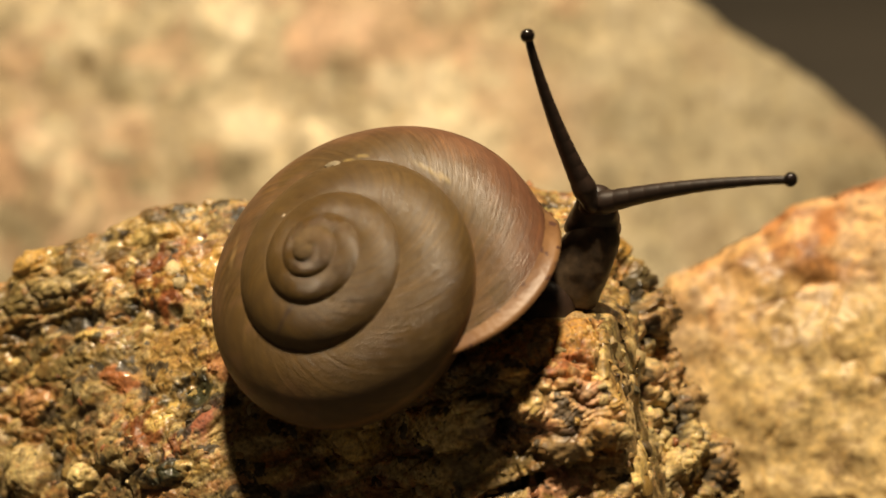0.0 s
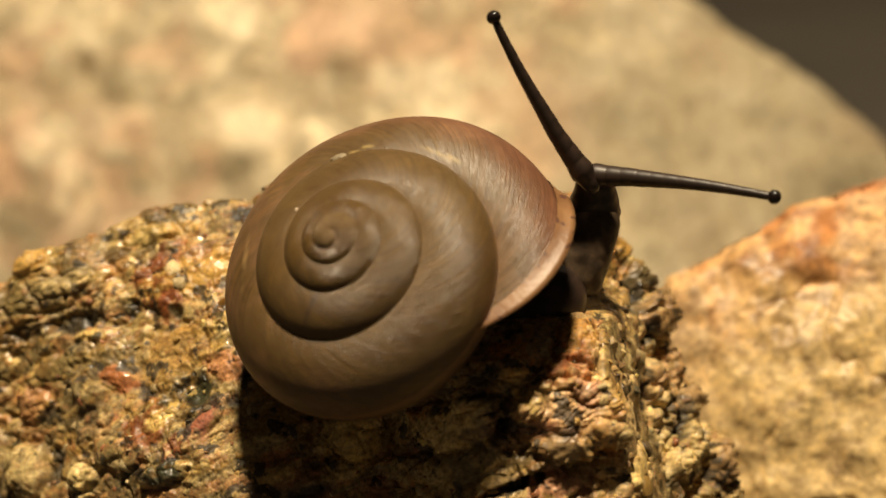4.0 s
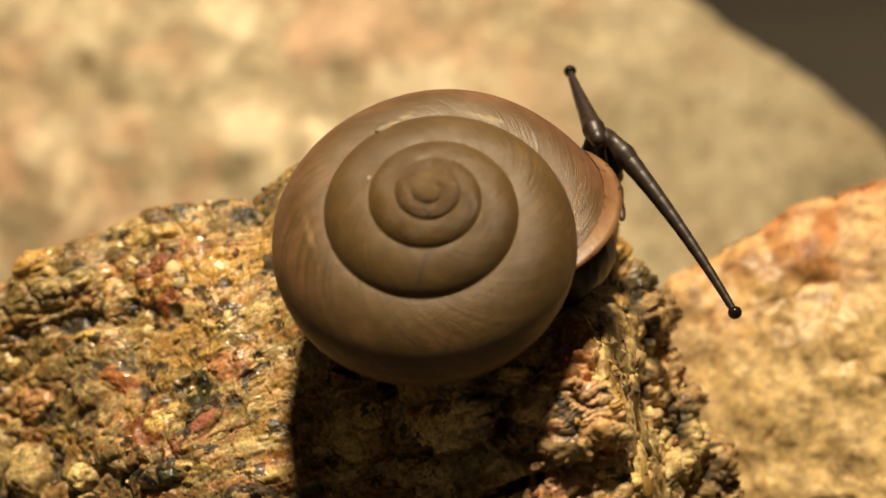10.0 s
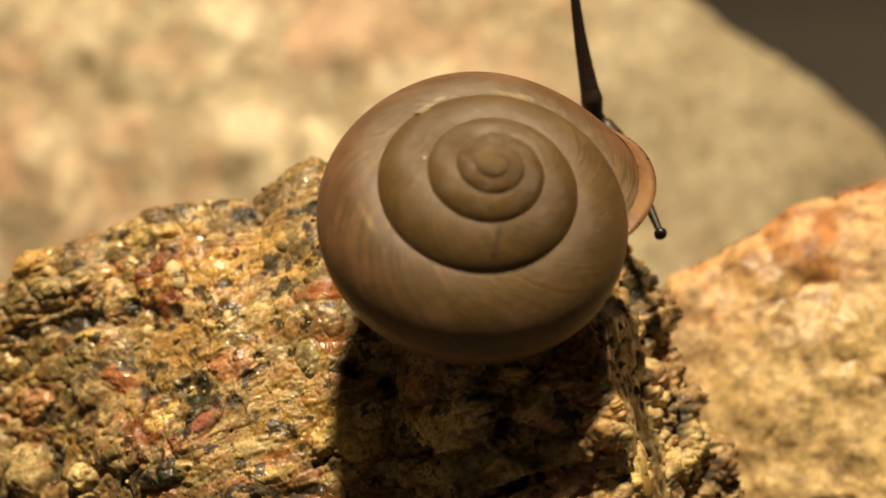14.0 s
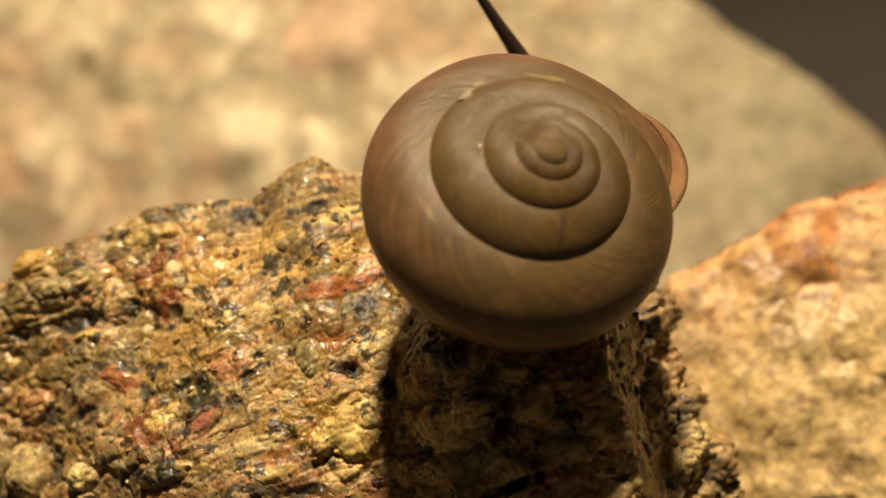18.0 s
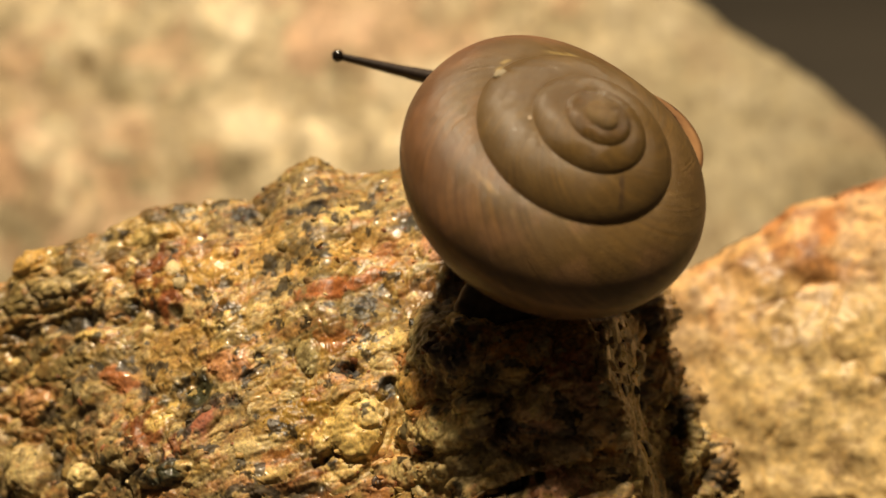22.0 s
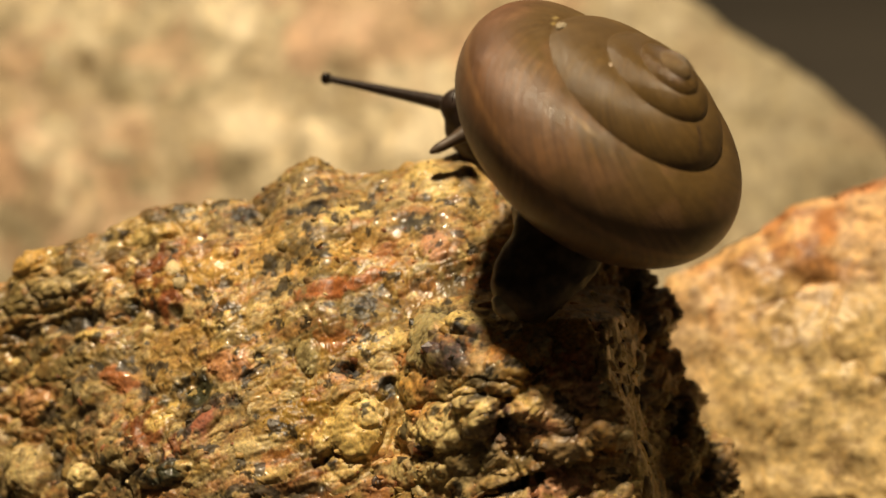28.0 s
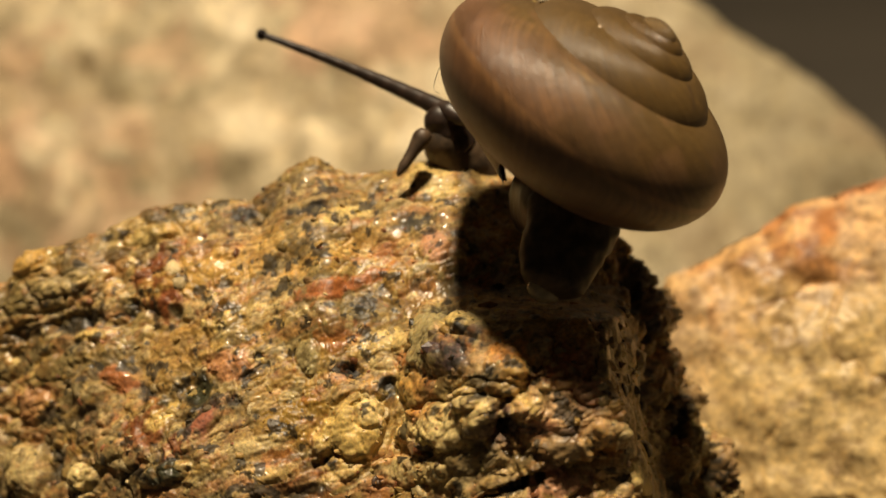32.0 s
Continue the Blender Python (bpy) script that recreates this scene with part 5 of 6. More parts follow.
    walk(tail, [
        (0, aim(4.89, -15.67, -19.59, 14.92, -11.48, -21.59)), (0.5, aim(4.6, -15.72, -19.72, 14.63, -11.53, -21.72)),
        (1, aim(4.4, -16.01, -19.88, 14.41, -11.82, -21.88)), (1.5, aim(4.49, -16.34, -20.02, 14.47, -12.15, -22.02)),
        (2, aim(4.43, -16.48, -20.15, 14.37, -12.28, -22.15)), (2.5, aim(4.37, -16.63, -20.29, 14.26, -12.43, -22.29)),
        (3, aim(4.32, -16.15, -20.44, 14.15, -11.95, -22.44)), (3.5, aim(4.32, -16.02, -20.55, 14.09, -11.82, -22.55)),
        (4.5, aim(4.36, -16.11, -20.73, 13.98, -11.9, -22.73)), (5.5, aim(4.47, -16.18, -20.91, 13.91, -11.97, -22.91)),
        (6, aim(4.34, -16.52, -21.02, 13.68, -12.3, -23.02)), (6.5, aim(4.25, -16.68, -21.16, 13.41, -12.51, -23.16)),
        (7, aim(4.2, -16.95, -21.32, 13.07, -12.89, -23.32)), (7.5, aim(4.24, -16.81, -21.5, 12.77, -12.85, -23.5)),
        (8, aim(3.57, -16.46, -21.7, 11.78, -12.55, -23.7)), (8.5, aim(2.88, -16.41, -21.9, 10.87, -12.43, -23.9)),
        (9, aim(1.71, -16.88, -22.08, 9.65, -12.64, -24.08)), (9.5, aim(0.95, -17.45, -22.9, 8.99, -12.83, -24.86)),
        (10, aim(0.55, -17.8, -23.71, 8.7, -12.74, -25.61)), (10.5, aim(-0.15, -18, -24.52, 8.15, -12.49, -26.32)),
        (11, aim(-0.93, -18, -25.31, 7.55, -12.05, -26.97)), (11.5, aim(-1.24, -18.51, -26.01, 7.42, -12.15, -27.52)),
        (12, aim(-1.63, -18.9, -26.69, 7.26, -12.19, -28.04)), (12.5, aim(-2.3, -19.11, -27.38, 6.82, -12.13, -28.55)),
        (13, aim(-3.54, -19.61, -28.06, 5.83, -12.46, -29.06)), (13.5, aim(-3.95, -20.46, -28.07, 5.67, -13.2, -28.95)),
        (14, aim(-4.74, -20.67, -28.05, 5.09, -13.3, -28.87)), (14.5, aim(-5.28, -21.44, -27.93, 4.75, -13.95, -28.76)),
        (15.5, aim(-6.96, -21.91, -27.52, 3.39, -14.19, -28.5)), (16.5, aim(-8.64, -22.39, -26.91, 1.99, -14.44, -28.19)),
        (17, aim(-9.94, -22.26, -26.53, 0.83, -14.21, -27.97)), (17.5, aim(-10.85, -22.41, -26.05, 0.05, -14.25, -27.66)),
        (18, aim(-11.36, -22.59, -25.45, -0.32, -14.34, -27.21)), (18.5, aim(-12.33, -22.75, -24.83, -1.13, -14.43, -26.73)),
        (19, aim(-13.12, -22.87, -24.16, -1.76, -14.47, -26.16)), (19.5, aim(-13.47, -23.23, -23.31, -1.99, -14.76, -25.37)),
        (20, aim(-14.16, -23.92, -22.24, -2.66, -15.34, -24.33)), (20.5, aim(-14.47, -24.35, -21.05, -3.02, -15.65, -23.15)),
        (21, aim(-15.16, -25.01, -19.76, -3.83, -16.17, -21.84)), (21.5, aim(-15.63, -25.61, -18.44, -4.45, -16.61, -20.51)),
        (22, aim(-15.89, -26.22, -17.15, -4.88, -17.06, -19.19)), (22.5, aim(-16.55, -26.65, -15.93, -5.71, -17.32, -17.94)),
        (23, aim(-16.35, -27.24, -14.89, -5.66, -17.73, -16.89)), (23.5, aim(-16.97, -27.75, -14.08, -6.44, -18.08, -16.06)),
        (24, aim(-17.07, -28.17, -13.34, -6.73, -18.39, -15.31)), (24.5, aim(-17.73, -28.63, -12.62, -7.63, -18.75, -14.56)),
        (25, aim(-18.27, -28.8, -11.96, -8.42, -18.82, -13.91)), (25.5, aim(-18.94, -28.99, -11.23, -9.36, -18.89, -13.23)),
        (26.5, aim(-19.34, -29.09, -9.19, -10.35, -18.66, -11.6)), (27.5, aim(-19.65, -28.91, -7.2, -11.37, -18.22, -10.11)),
        (28, aim(-19.54, -28.85, -6.58, -11.67, -18.15, -9.58)), (28.5, aim(-19.06, -29.05, -6.06, -11.66, -18.44, -9.06)),
        (29, aim(-18.45, -29.34, -5.48, -11.55, -18.88, -8.48)), (29.5, aim(-17.56, -29.7, -4.88, -11.18, -19.36, -7.88)),
        (30, aim(-16.73, -30.01, -4.38, -10.84, -19.68, -7.38)), (30.5, aim(-15.94, -30.33, -4.03, -10.61, -19.84, -7.03)),
        (31, aim(-15.07, -30.71, -3.77, -10.35, -19.97, -6.77)), (31.5, aim(-14.31, -30.98, -3.5, -10.08, -20, -6.5)),
        (32, aim(-13.72, -31.42, -3.23, -9.68, -20.34, -6.23)),
    ])
    walk(foot, [
        (0, aim(14.92, -11.48, -18.99, 29.62, -7.79, -16.99)), (0.5, aim(14.63, -11.53, -19.12, 29.31, -7.83, -17.14)),
        (1, aim(14.41, -11.82, -19.28, 29.05, -8.1, -17.36)), (1.5, aim(14.47, -12.15, -19.42, 29.03, -8.4, -17.59)),
        (2, aim(14.37, -12.28, -19.55, 28.83, -8.49, -17.85)), (2.5, aim(14.26, -12.43, -19.69, 28.6, -8.58, -18.14)),
        (3, aim(14.15, -11.95, -19.84, 28.35, -8.05, -18.46)), (3.5, aim(14.09, -11.82, -19.95, 28.12, -7.85, -18.77)),
        (4.5, aim(13.98, -11.9, -20.13, 27.64, -7.79, -19.39)), (5.5, aim(13.91, -11.97, -20.31, 27.17, -7.7, -20.06)),
        (6, aim(13.68, -12.3, -20.42, 26.72, -7.96, -20.42)), (6.5, aim(13.41, -12.51, -20.56, 26.15, -8.09, -20.9)),
        (7, aim(13.07, -12.89, -20.72, 25.39, -8.38, -21.53)), (7.5, aim(12.77, -12.85, -20.9, 24.58, -8.25, -22.27)),
        (8, aim(11.78, -12.55, -21.1, 23.08, -7.83, -23.05)), (8.5, aim(10.87, -12.43, -21.3, 21.67, -7.56, -23.81)),
        (9, aim(9.65, -12.64, -21.48, 20.04, -7.59, -24.48)), (9.5, aim(8.99, -12.83, -22.59, 19.04, -7.57, -26.04)),
        (10, aim(8.7, -12.74, -23.66, 18.48, -7.26, -27.58)), (10.5, aim(8.15, -12.49, -24.7, 17.69, -6.76, -29.1)),
        (11, aim(7.55, -12.05, -25.67, 16.89, -6.05, -30.58)), (11.5, aim(7.42, -12.15, -26.55, 16.58, -5.84, -31.98)),
        (12, aim(7.26, -12.19, -27.39, 16.24, -5.56, -33.34)), (12.5, aim(6.82, -12.13, -28.23, 15.61, -5.16, -34.69)),
        (13, aim(5.83, -12.46, -29.06, 14.42, -5.12, -36.06)), (13.5, aim(5.67, -13.2, -28.95, 14, -5.49, -36.47)),
        (14, aim(5.09, -13.3, -28.87, 13.14, -5.22, -36.93)), (14.5, aim(4.75, -13.95, -28.76, 12.48, -5.52, -37.36)),
        (15.5, aim(3.39, -14.19, -28.5, 10.4, -5.05, -38.22)), (16.5, aim(1.99, -14.44, -28.19, 8.18, -4.64, -39.06)),
        (17, aim(0.83, -14.21, -27.97, 6.58, -4.1, -39.45)), (17.5, aim(0.05, -14.25, -27.66, 5.36, -3.85, -39.74)),
        (18, aim(-0.32, -14.34, -27.21, 4.54, -3.65, -39.92)), (18.5, aim(-1.13, -14.43, -26.73, 3.27, -3.47, -40.08)),
        (19, aim(-1.76, -14.47, -26.16, 2.19, -3.26, -40.16)), (19.5, aim(-1.99, -14.76, -25.37, 1.47, -3.3, -40.14)),
        (20, aim(-2.66, -15.34, -24.33, 0.25, -3.63, -40.05)), (20.5, aim(-3.02, -15.65, -23.15, -0.69, -3.72, -39.94)),
        (21, aim(-3.83, -16.17, -21.84, -2.09, -4.06, -39.76)), (21.5, aim(-4.45, -16.61, -20.51, -3.29, -4.36, -39.57)),
        (22, aim(-4.88, -17.06, -19.19, -4.26, -4.75, -39.35)), (22.5, aim(-5.71, -17.32, -17.94, -5.59, -5.04, -39.1)),
        (23, aim(-5.66, -17.73, -16.89, -5.96, -5.59, -38.89)), (23.5, aim(-6.44, -18.08, -16.06, -7.09, -6.16, -38.76)),
        (24, aim(-6.73, -18.39, -15.31, -7.68, -6.69, -38.61)), (24.5, aim(-7.63, -18.75, -14.56, -8.86, -7.31, -38.43)),
        (25, aim(-8.42, -18.82, -13.91, -9.96, -7.67, -38.33)), (25.5, aim(-9.36, -18.89, -13.23, -11.24, -8.08, -38.23)),
        (26.5, aim(-10.35, -18.66, -11.6, -13.17, -9.08, -37.99)), (27.5, aim(-11.37, -18.22, -10.11, -15.36, -10.19, -37.75)),
        (28, aim(-11.67, -18.15, -9.58, -16.29, -10.7, -37.58)), (28.5, aim(-11.66, -18.44, -9.06, -17.03, -11.42, -37.29)),
        (29, aim(-11.55, -18.88, -8.48, -17.84, -12.27, -36.97)), (29.5, aim(-11.18, -19.36, -7.88, -18.4, -13.18, -36.62)),
        (30, aim(-10.84, -19.68, -7.38, -18.86, -13.97, -36.38)), (30.5, aim(-10.61, -19.84, -7.03, -19.36, -14.8, -36.32)),
        (31, aim(-10.35, -19.97, -6.77, -19.83, -15.75, -36.4)), (31.5, aim(-10.08, -20, -6.5, -20.12, -16.48, -36.39)),
        (32, aim(-9.68, -20.34, -6.23, -19.95, -17.11, -36.23)),
    ])
    walk(neck, [
        (0, aim(29.62, -7.79, -19.59, 33.56, 0.42, -16.83)), (0.5, aim(29.31, -7.83, -19.74, 33.24, 0.39, -17.02)),
        (1, aim(29.05, -8.1, -19.96, 32.95, 0.15, -17.33)), (1.5, aim(29.03, -8.4, -20.19, 32.9, -0.09, -17.71)),
        (2, aim(28.83, -8.49, -20.45, 32.65, -0.12, -18.16)), (2.5, aim(28.6, -8.58, -20.74, 32.37, -0.14, -18.7)),
        (3, aim(28.35, -8.05, -21.06, 32.06, 0.48, -19.29)), (3.5, aim(28.12, -7.85, -21.37, 31.76, 0.76, -19.91)),
        (4.5, aim(27.64, -7.79, -21.99, 31.15, 0.99, -21.19)), (5.5, aim(27.17, -7.7, -22.66, 30.55, 1.23, -22.55)),
        (6, aim(26.72, -7.96, -23.02, 30.05, 1.02, -23.26)), (6.5, aim(26.15, -8.09, -23.5, 29.46, 0.93, -24.13)),
        (7, aim(25.39, -8.38, -24.13, 28.72, 0.66, -25.23)), (7.5, aim(24.58, -8.25, -24.87, 27.95, 0.8, -26.49)),
        (8, aim(23.08, -7.83, -25.65, 26.47, 1.19, -27.82)), (8.5, aim(21.67, -7.56, -26.41, 25.06, 1.39, -29.13)),
        (9, aim(20.04, -7.59, -27.08, 23.35, 1.23, -30.32)), (9.5, aim(19.04, -7.57, -28.31, 22.16, 1.04, -31.68)),
        (10, aim(18.48, -7.26, -29.53, 21.29, 1.04, -33.07)), (10.5, aim(17.69, -6.76, -30.73, 20.1, 1.18, -34.46)),
        (11, aim(16.89, -6.05, -31.88, 18.84, 1.5, -35.79)), (11.5, aim(16.58, -5.84, -32.95, 18.07, 1.34, -37.01)),
        (12, aim(16.24, -5.56, -33.99, 17.28, 1.3, -38.12)), (12.5, aim(15.61, -5.16, -35.01, 16.27, 1.48, -39.15)),
        (13, aim(14.42, -5.12, -36.06, 14.79, 1.42, -40.06)), (13.5, aim(14, -5.49, -36.47, 14.09, 1.13, -40.69)),
        (14, aim(13.14, -5.22, -36.93, 12.84, 1.63, -41.37)), (14.5, aim(12.48, -5.52, -37.36, 11.7, 1.71, -42.03)),
        (15.5, aim(10.4, -5.05, -38.22, 8.45, 3.13, -43.3)), (16.5, aim(8.18, -4.64, -39.06, 4.92, 4.55, -44.43)),
        (17, aim(6.58, -4.1, -39.45, 2.65, 5.53, -44.88)), (17.5, aim(5.36, -3.85, -39.74, 0.78, 6.11, -45.19)),
        (18, aim(4.54, -3.65, -39.92, -0.66, 6.5, -45.3)), (18.5, aim(3.27, -3.47, -40.08, -2.48, 6.69, -45.31)),
        (19, aim(2.19, -3.26, -40.16, -4.04, 6.68, -45.16)), (19.5, aim(1.47, -3.3, -40.14, -5.21, 6.27, -44.82)),
        (20, aim(0.25, -3.63, -40.05, -6.88, 5.51, -44.34)), (20.5, aim(-0.69, -3.72, -39.94, -8.25, 4.98, -43.81)),
        (21, aim(-2.09, -4.06, -39.76, -10.04, 4.2, -43.2)), (21.5, aim(-3.29, -4.36, -39.57, -11.55, 3.49, -42.58)),
        (22, aim(-4.26, -4.75, -39.35, -12.72, 2.75, -41.96)), (22.5, aim(-5.59, -5.04, -39.1, -14.1, 2.19, -41.37)),
        (23, aim(-5.96, -5.59, -38.89, -14.36, 1.49, -40.89)), (23.5, aim(-7.09, -6.16, -38.76, -15.32, 0.82, -40.54)),
        (24, aim(-7.68, -6.69, -38.61, -15.79, 0.15, -40.19)), (24.5, aim(-8.86, -7.31, -38.43, -16.86, -0.63, -39.82)),
        (25, aim(-9.96, -7.67, -38.33, -17.82, -1.2, -39.53)), (25.5, aim(-11.24, -8.08, -38.23, -18.94, -1.83, -39.23)),
        (26.5, aim(-13.17, -9.08, -37.99, -20.33, -3.45, -38.35)), (27.5, aim(-15.36, -10.19, -37.75, -21.78, -5.3, -37.21)),
        (28, aim(-16.29, -10.7, -37.58, -22.28, -6.12, -36.58)), (28.5, aim(-17.03, -11.42, -37.29, -22.66, -7.08, -35.78)),
        (29, aim(-17.84, -12.27, -36.97, -23.21, -8.12, -34.87)), (29.5, aim(-18.4, -13.18, -36.62, -23.57, -9.16, -33.99)),
        (30, aim(-18.86, -13.97, -36.38, -23.8, -10.04, -33.38)), (30.5, aim(-19.36, -14.8, -36.32, -24.04, -10.88, -33.03)),
        (31, aim(-19.83, -15.75, -36.4, -24.23, -11.78, -32.77)), (31.5, aim(-20.12, -16.48, -36.39, -24.31, -12.45, -32.5)),
        (32, aim(-19.95, -17.11, -36.23, -24.06, -13.04, -32.23)),
    ])
    walk(head, [
        (0, aim(33.56, 0.42, -18.59, 33.75, 7.09, -13.59)), (0.5, aim(33.24, 0.39, -18.78, 33.43, 7.08, -13.77)),
        (1, aim(32.95, 0.15, -19.09, 33.12, 6.88, -14.07)), (1.5, aim(32.9, -0.09, -19.47, 33.05, 6.7, -14.44)),
        (2, aim(32.65, -0.12, -19.92, 32.77, 6.75, -14.88)), (2.5, aim(32.37, -0.14, -20.46, 32.46, 6.82, -15.4)),
        (3, aim(32.06, 0.48, -21.05, 32.11, 7.53, -15.98)), (3.5, aim(31.76, 0.76, -21.67, 31.77, 7.91, -16.59)),
        (4.5, aim(31.15, 0.99, -22.95, 31.08, 8.32, -17.87)), (5.5, aim(30.55, 1.23, -24.31, 30.43, 8.66, -19.27)),
        (6, aim(30.05, 1.02, -25.02, 29.91, 8.48, -20.02)), (6.5, aim(29.46, 0.93, -25.89, 29.37, 8.4, -21)),
        (7, aim(28.72, 0.66, -26.99, 28.78, 8.16, -22.33)), (7.5, aim(27.95, 0.8, -28.25, 28.22, 8.32, -23.92)),
        (8, aim(26.47, 1.19, -29.58, 26.96, 8.67, -25.66)), (8.5, aim(25.06, 1.39, -30.89, 25.73, 8.75, -27.41)),
        (9, aim(23.35, 1.23, -32.08, 24.14, 8.36, -29.08)), (9.5, aim(22.16, 1.04, -33.22, 23.01, 7.83, -30.77)),
        (10, aim(21.29, 1.04, -34.39, 22.2, 7.44, -32.56)), (10.5, aim(20.1, 1.18, -35.56, 21.08, 7.21, -34.3)),
        (11, aim(18.84, 1.5, -36.67, 19.9, 7.23, -35.81)), (11.5, aim(18.07, 1.34, -37.67, 19.2, 6.84, -37.04)),
        (12, aim(17.28, 1.3, -38.56, 18.47, 6.61, -38.14)), (12.5, aim(16.27, 1.48, -39.37, 17.49, 6.61, -39.15)),
        (13, aim(14.79, 1.42, -40.06, 16.01, 6.36, -40.06)), (13.5, aim(14.09, 1.13, -40.69, 15.21, 6.22, -40.89)),
        (14, aim(12.84, 1.63, -41.37, 13.79, 7.18, -41.68)), (14.5, aim(11.7, 1.71, -42.03, 12.47, 7.46, -42.3)),
        (15.5, aim(8.45, 3.13, -43.3, 8.77, 8.66, -43.38)), (16.5, aim(4.92, 4.55, -44.43, 4.55, 9.88, -44.42)),
        (17, aim(2.65, 5.53, -44.88, 1.9, 10.77, -44.86)), (17.5, aim(0.78, 6.11, -45.19, -0.34, 11.28, -45.17)),
        (18, aim(-0.66, 6.5, -45.3, -2.11, 11.61, -45.29)), (18.5, aim(-2.48, 6.69, -45.31, -4.22, 11.76, -45.31)),
        (19, aim(-4.04, 6.68, -45.16, -5.99, 11.74, -45.16)), (19.5, aim(-5.21, 6.27, -44.82, -7.29, 11.3, -44.82)),
        (20, aim(-6.88, 5.51, -44.34, -9.07, 10.44, -44.34)), (20.5, aim(-8.25, 4.98, -43.81, -10.51, 9.77, -43.81)),
        (21, aim(-10.04, 4.2, -43.2, -12.34, 8.81, -43.2)), (21.5, aim(-11.55, 3.49, -42.58, -13.87, 7.9, -42.58)),
        (22, aim(-12.72, 2.75, -41.96, -15.05, 6.96, -41.96)), (22.5, aim(-14.1, 2.19, -41.37, -16.43, 6.22, -41.37)),
        (23, aim(-14.36, 1.49, -40.89, -16.69, 5.37, -40.89)), (23.5, aim(-15.32, 0.82, -40.54, -17.56, 4.57, -40.54)),
        (24, aim(-15.79, 0.15, -40.19, -17.84, 3.8, -40.19)), (24.5, aim(-16.86, -0.63, -39.82, -18.68, 2.93, -39.82)),
        (25, aim(-17.82, -1.2, -39.53, -19.46, 2.32, -39.53)), (25.5, aim(-18.94, -1.83, -39.23, -20.49, 1.66, -39.23)),
        (26.5, aim(-20.33, -3.45, -38.35, -22.2, 0.1, -37.71)), (27.5, aim(-21.78, -5.3, -37.21, -24.28, -1.47, -35.5)),
        (28, aim(-22.28, -6.12, -36.58, -25.08, -2.05, -34.58)), (28.5, aim(-22.66, -7.08, -35.78, -25.52, -2.74, -33.77)),
        (29, aim(-23.21, -8.12, -34.87, -25.88, -3.48, -32.97)), (29.5, aim(-23.57, -9.16, -33.99, -25.98, -4.23, -32.15)),
        (30, aim(-23.8, -10.04, -33.38, -26.12, -4.84, -31.38)), (30.5, aim(-24.04, -10.88, -33.03, -26.45, -5.37, -30.53)),
        (31, aim(-24.23, -11.78, -32.77, -26.82, -5.9, -29.6)), (31.5, aim(-24.31, -12.45, -32.5, -27.06, -6.26, -28.75)),
        (32, aim(-24.06, -13.04, -32.23, -26.88, -6.73, -28.23)),
    ])
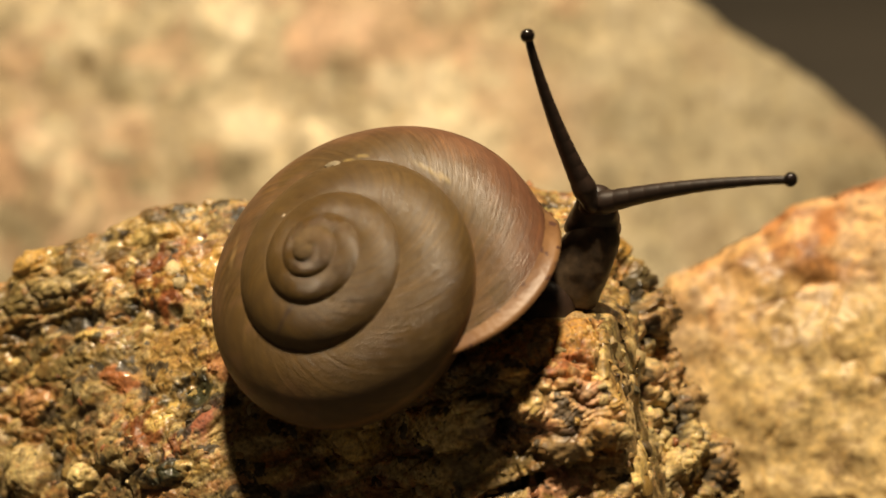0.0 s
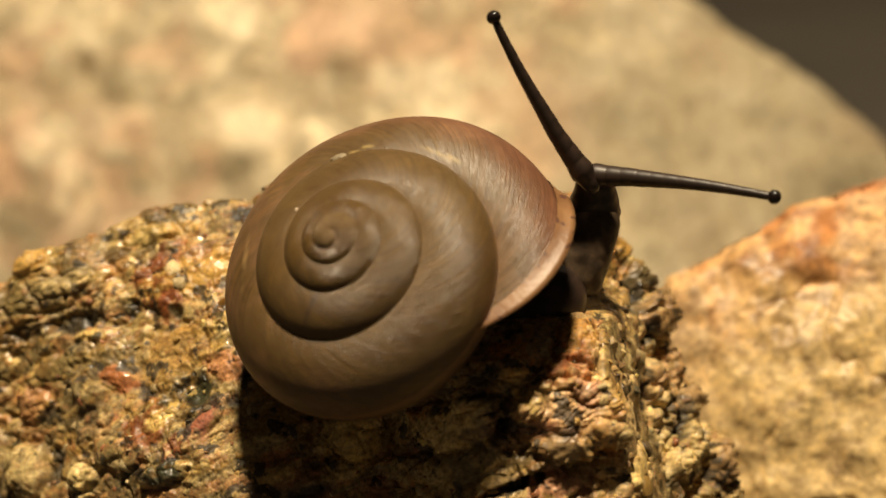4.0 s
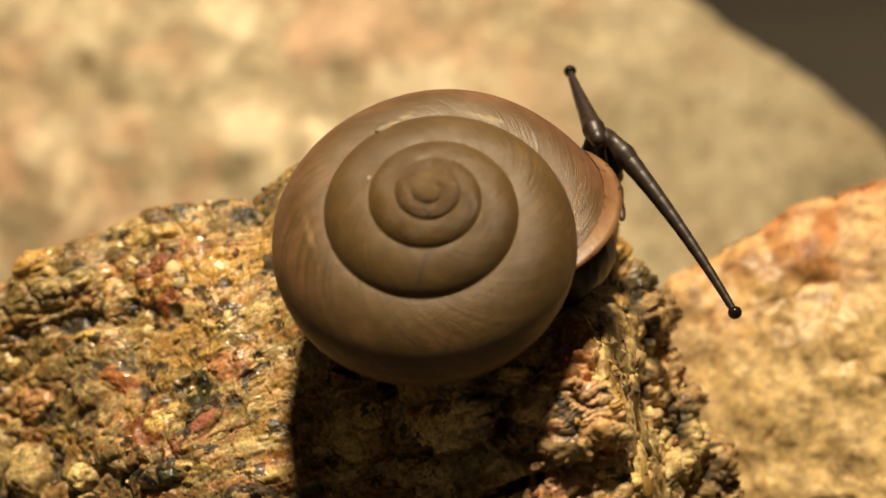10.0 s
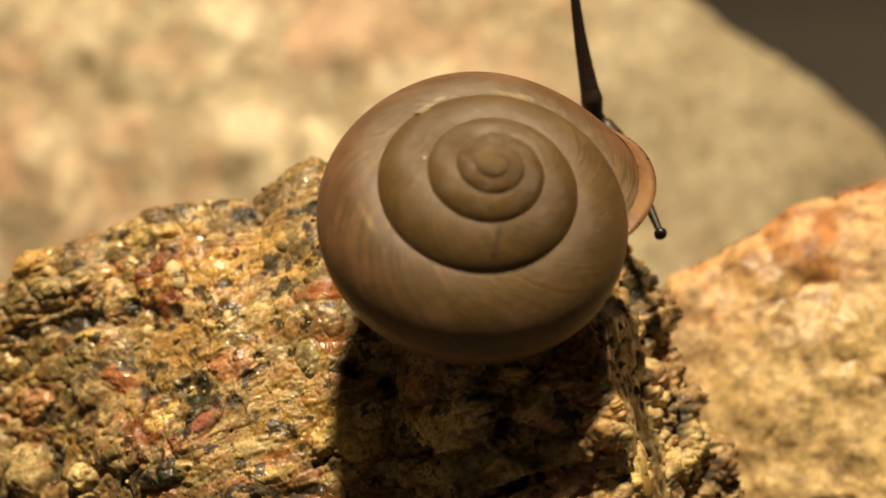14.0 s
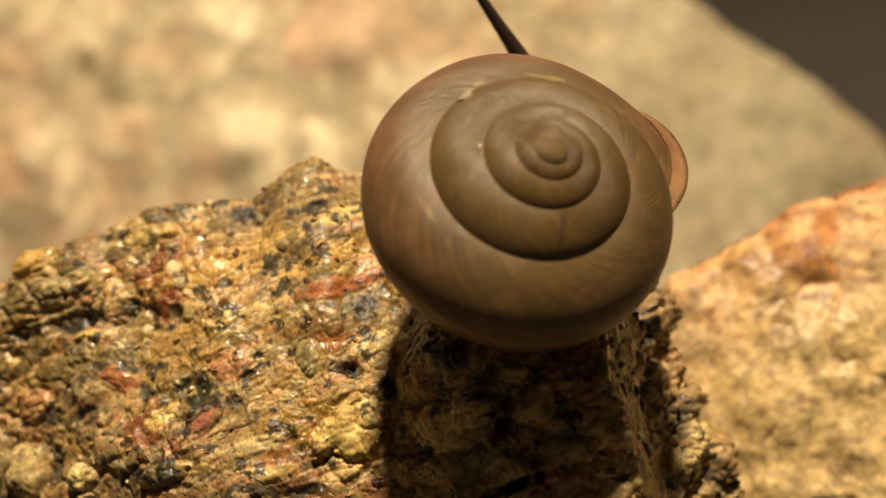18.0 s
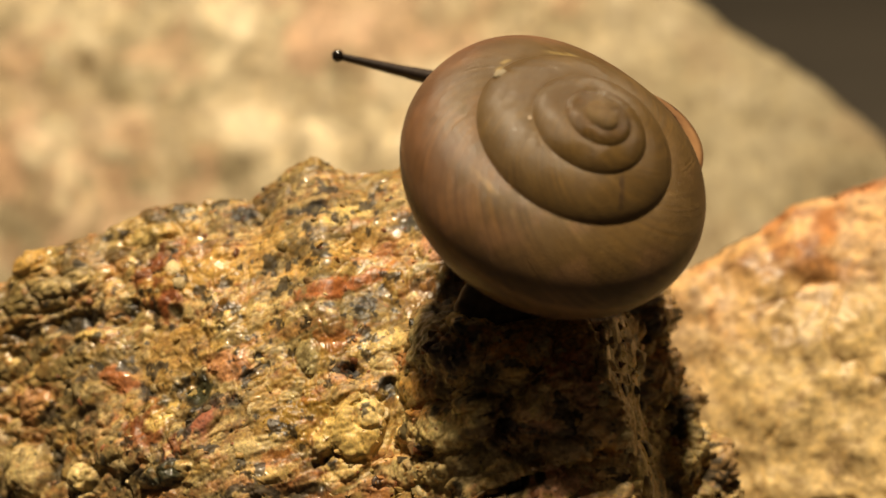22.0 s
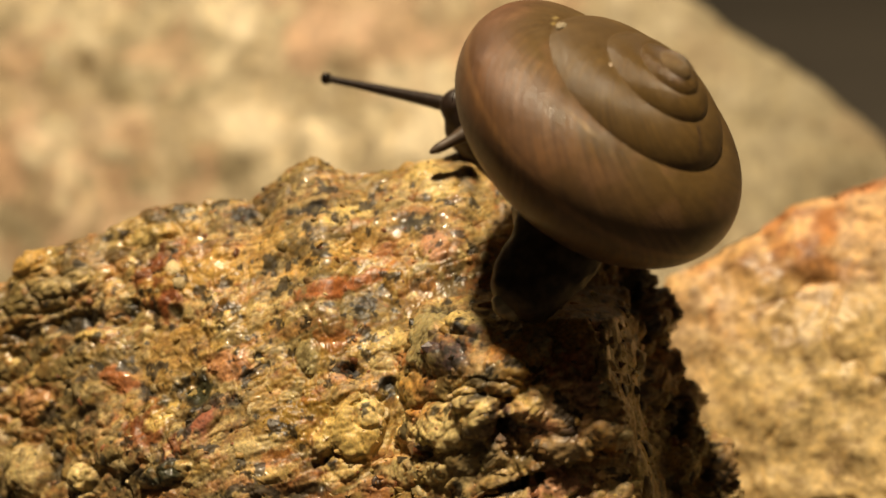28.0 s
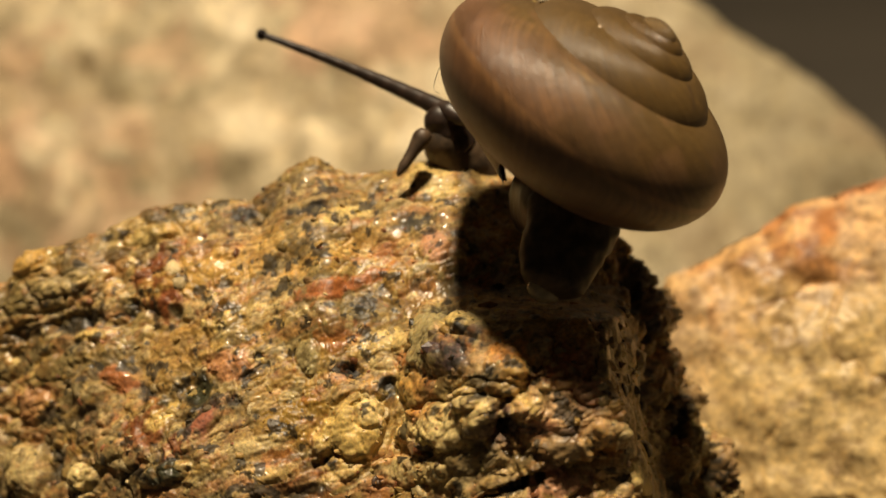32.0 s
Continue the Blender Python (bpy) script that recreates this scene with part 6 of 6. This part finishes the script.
    walk(feeler, [
        (0, aim(34.11, 4.96, -14.51, 34.73, 0.79, -20.59)), (0.5, aim(33.77, 5.19, -14.71, 34.43, 0.86, -20.68)),
        (1, aim(33.39, 5.71, -15.15, 34.17, 0.9, -20.71)), (1.5, aim(33.11, 6.81, -16.15, 34.18, 1.05, -20.66)),
        (2, aim(32.48, 8.47, -18.65, 34.01, 1.48, -20.54)), (2.5, aim(32.05, 8.7, -22.77, 33.82, 1.93, -20.37)),
        (3, aim(32.04, 7.99, -25.35, 33.63, 2.97, -20.16)), (3.5, aim(32.07, 7.3, -26.12, 33.46, 3.58, -19.87)),
        (4.5, aim(31.84, 6.68, -25.94, 33.17, 3.97, -19.18)), (5.5, aim(31.66, 5.76, -24.47, 33.79, 3.38, -17.79)),
        (6, aim(31.76, 4.92, -23.59, 34.19, 2.54, -17.02)), (6.5, aim(31.36, 4.63, -23.81, 33.33, 1.74, -17.29)),
        (7, aim(30.76, 4.08, -24.18, 32.14, 0.59, -17.8)), (7.5, aim(30.06, 3.75, -24.67, 31.07, -0.21, -18.5)),
        (8, aim(28.74, 3.4, -26.6, 29.63, -0.9, -20.64)), (8.5, aim(27.59, 2.77, -29.91, 28.44, -1.81, -24.16)),
        (9, aim(25.97, 2.09, -32.65, 26.94, -2.68, -27.08)), (9.5, aim(24.63, 1.62, -34.25, 25.64, -3.22, -28.74)),
        (10, aim(23.62, 1.4, -35.6, 24.37, -3.49, -30.1)), (10.5, aim(22.38, 1.66, -36.85, 22.82, -3.58, -31.65)),
        (11, aim(21.02, 2.97, -38, 21.39, -3.07, -33.74)), (11.5, aim(19.9, 4.64, -38.27, 20.53, -2.43, -36.18)),
        (12, aim(18.56, 5.7, -36.77, 19.65, -1.38, -38.61)), (12.5, aim(17.23, 5.18, -35.75, 18.47, -0.18, -40.7)),
        (13, aim(15.61, 4.63, -36.1, 16.67, 0.36, -42.06)), (13.5, aim(14.8, 4.26, -36.72, 15.56, 0.27, -42.91)),
        (14, aim(13.44, 4.64, -37.44, 13.91, 0.85, -43.77)), (14.5, aim(12.2, 4.57, -38.17, 12.39, 0.88, -44.58)),
        (15.5, aim(8.81, 5.67, -39.66, 8.44, 1.99, -46.08)), (16.5, aim(5.18, 6.74, -41.06, 4.28, 2.93, -47.34)),
        (17, aim(2.89, 7.55, -41.66, 1.73, 3.64, -47.83)), (17.5, aim(1, 7.99, -42.1, -0.4, 3.99, -48.16)),
        (18, aim(-0.44, 8.25, -42.34, -2.08, 4.17, -48.29)), (18.5, aim(-2.27, 8.35, -42.45, -4.12, 4.23, -48.31)),
        (19, aim(-3.83, 8.29, -42.36, -5.87, 4.17, -48.16)), (19.5, aim(-4.98, 7.88, -42.09, -7.18, 3.73, -47.81)),
        (20, aim(-6.61, 7.17, -41.73, -8.92, 2.88, -47.3)), (20.5, aim(-7.88, 6.77, -41.4, -10.32, 2.22, -46.71)),
        (21, aim(-9.47, 6.19, -41.14, -12.13, 1.29, -46.01)), (21.5, aim(-10.64, 5.75, -41.11, -13.68, 0.42, -45.25)),
        (22, aim(-11.3, 5.23, -41.43, -14.94, -0.46, -44.46)), (22.5, aim(-12.06, 4.6, -42.11, -16.5, -1.11, -43.65)),
        (23, aim(-11.82, 3.37, -42.89, -17.05, -1.86, -42.89)), (23.5, aim(-12.55, 2.07, -43.02, -18.31, -2.52, -42.24)),
        (24, aim(-12.88, 0.97, -42.38, -18.99, -3.12, -41.57)), (24.5, aim(-13.85, -0.11, -41.33, -20.24, -3.81, -40.84)),
        (25, aim(-14.83, -0.89, -40.23, -21.42, -4.25, -40.1)), (25.5, aim(-16.1, -1.66, -39.23, -22.81, -4.77, -39.23)),
        (26.5, aim(-18.59, -3.16, -36.2, -25.27, -6.22, -35.32)), (27.5, aim(-21.63, -4.55, -32.45, -28, -7.87, -30.7)),
        (28, aim(-22.76, -5.04, -31.4, -29.01, -8.56, -29.58)), (28.5, aim(-23.57, -5.35, -30.76, -29.54, -9.38, -29.06)),
        (29, aim(-24.46, -5.51, -30.05, -29.89, -10.29, -28.48)), (29.5, aim(-25.12, -5.85, -29.28, -29.97, -11.26, -27.88)),
        (30, aim(-25.71, -6.37, -28.65, -30.16, -12.15, -27.38)), (30.5, aim(-26.5, -7.21, -27.99, -30.71, -13.2, -26.87)),
        (31, aim(-27.37, -8.34, -27.25, -31.42, -14.46, -26.27)), (31.5, aim(-28.01, -9.27, -26.54, -31.96, -15.46, -25.65)),
        (32, aim(-27.99, -10, -26.08, -31.91, -16.22, -25.23)),
    ])


motions()
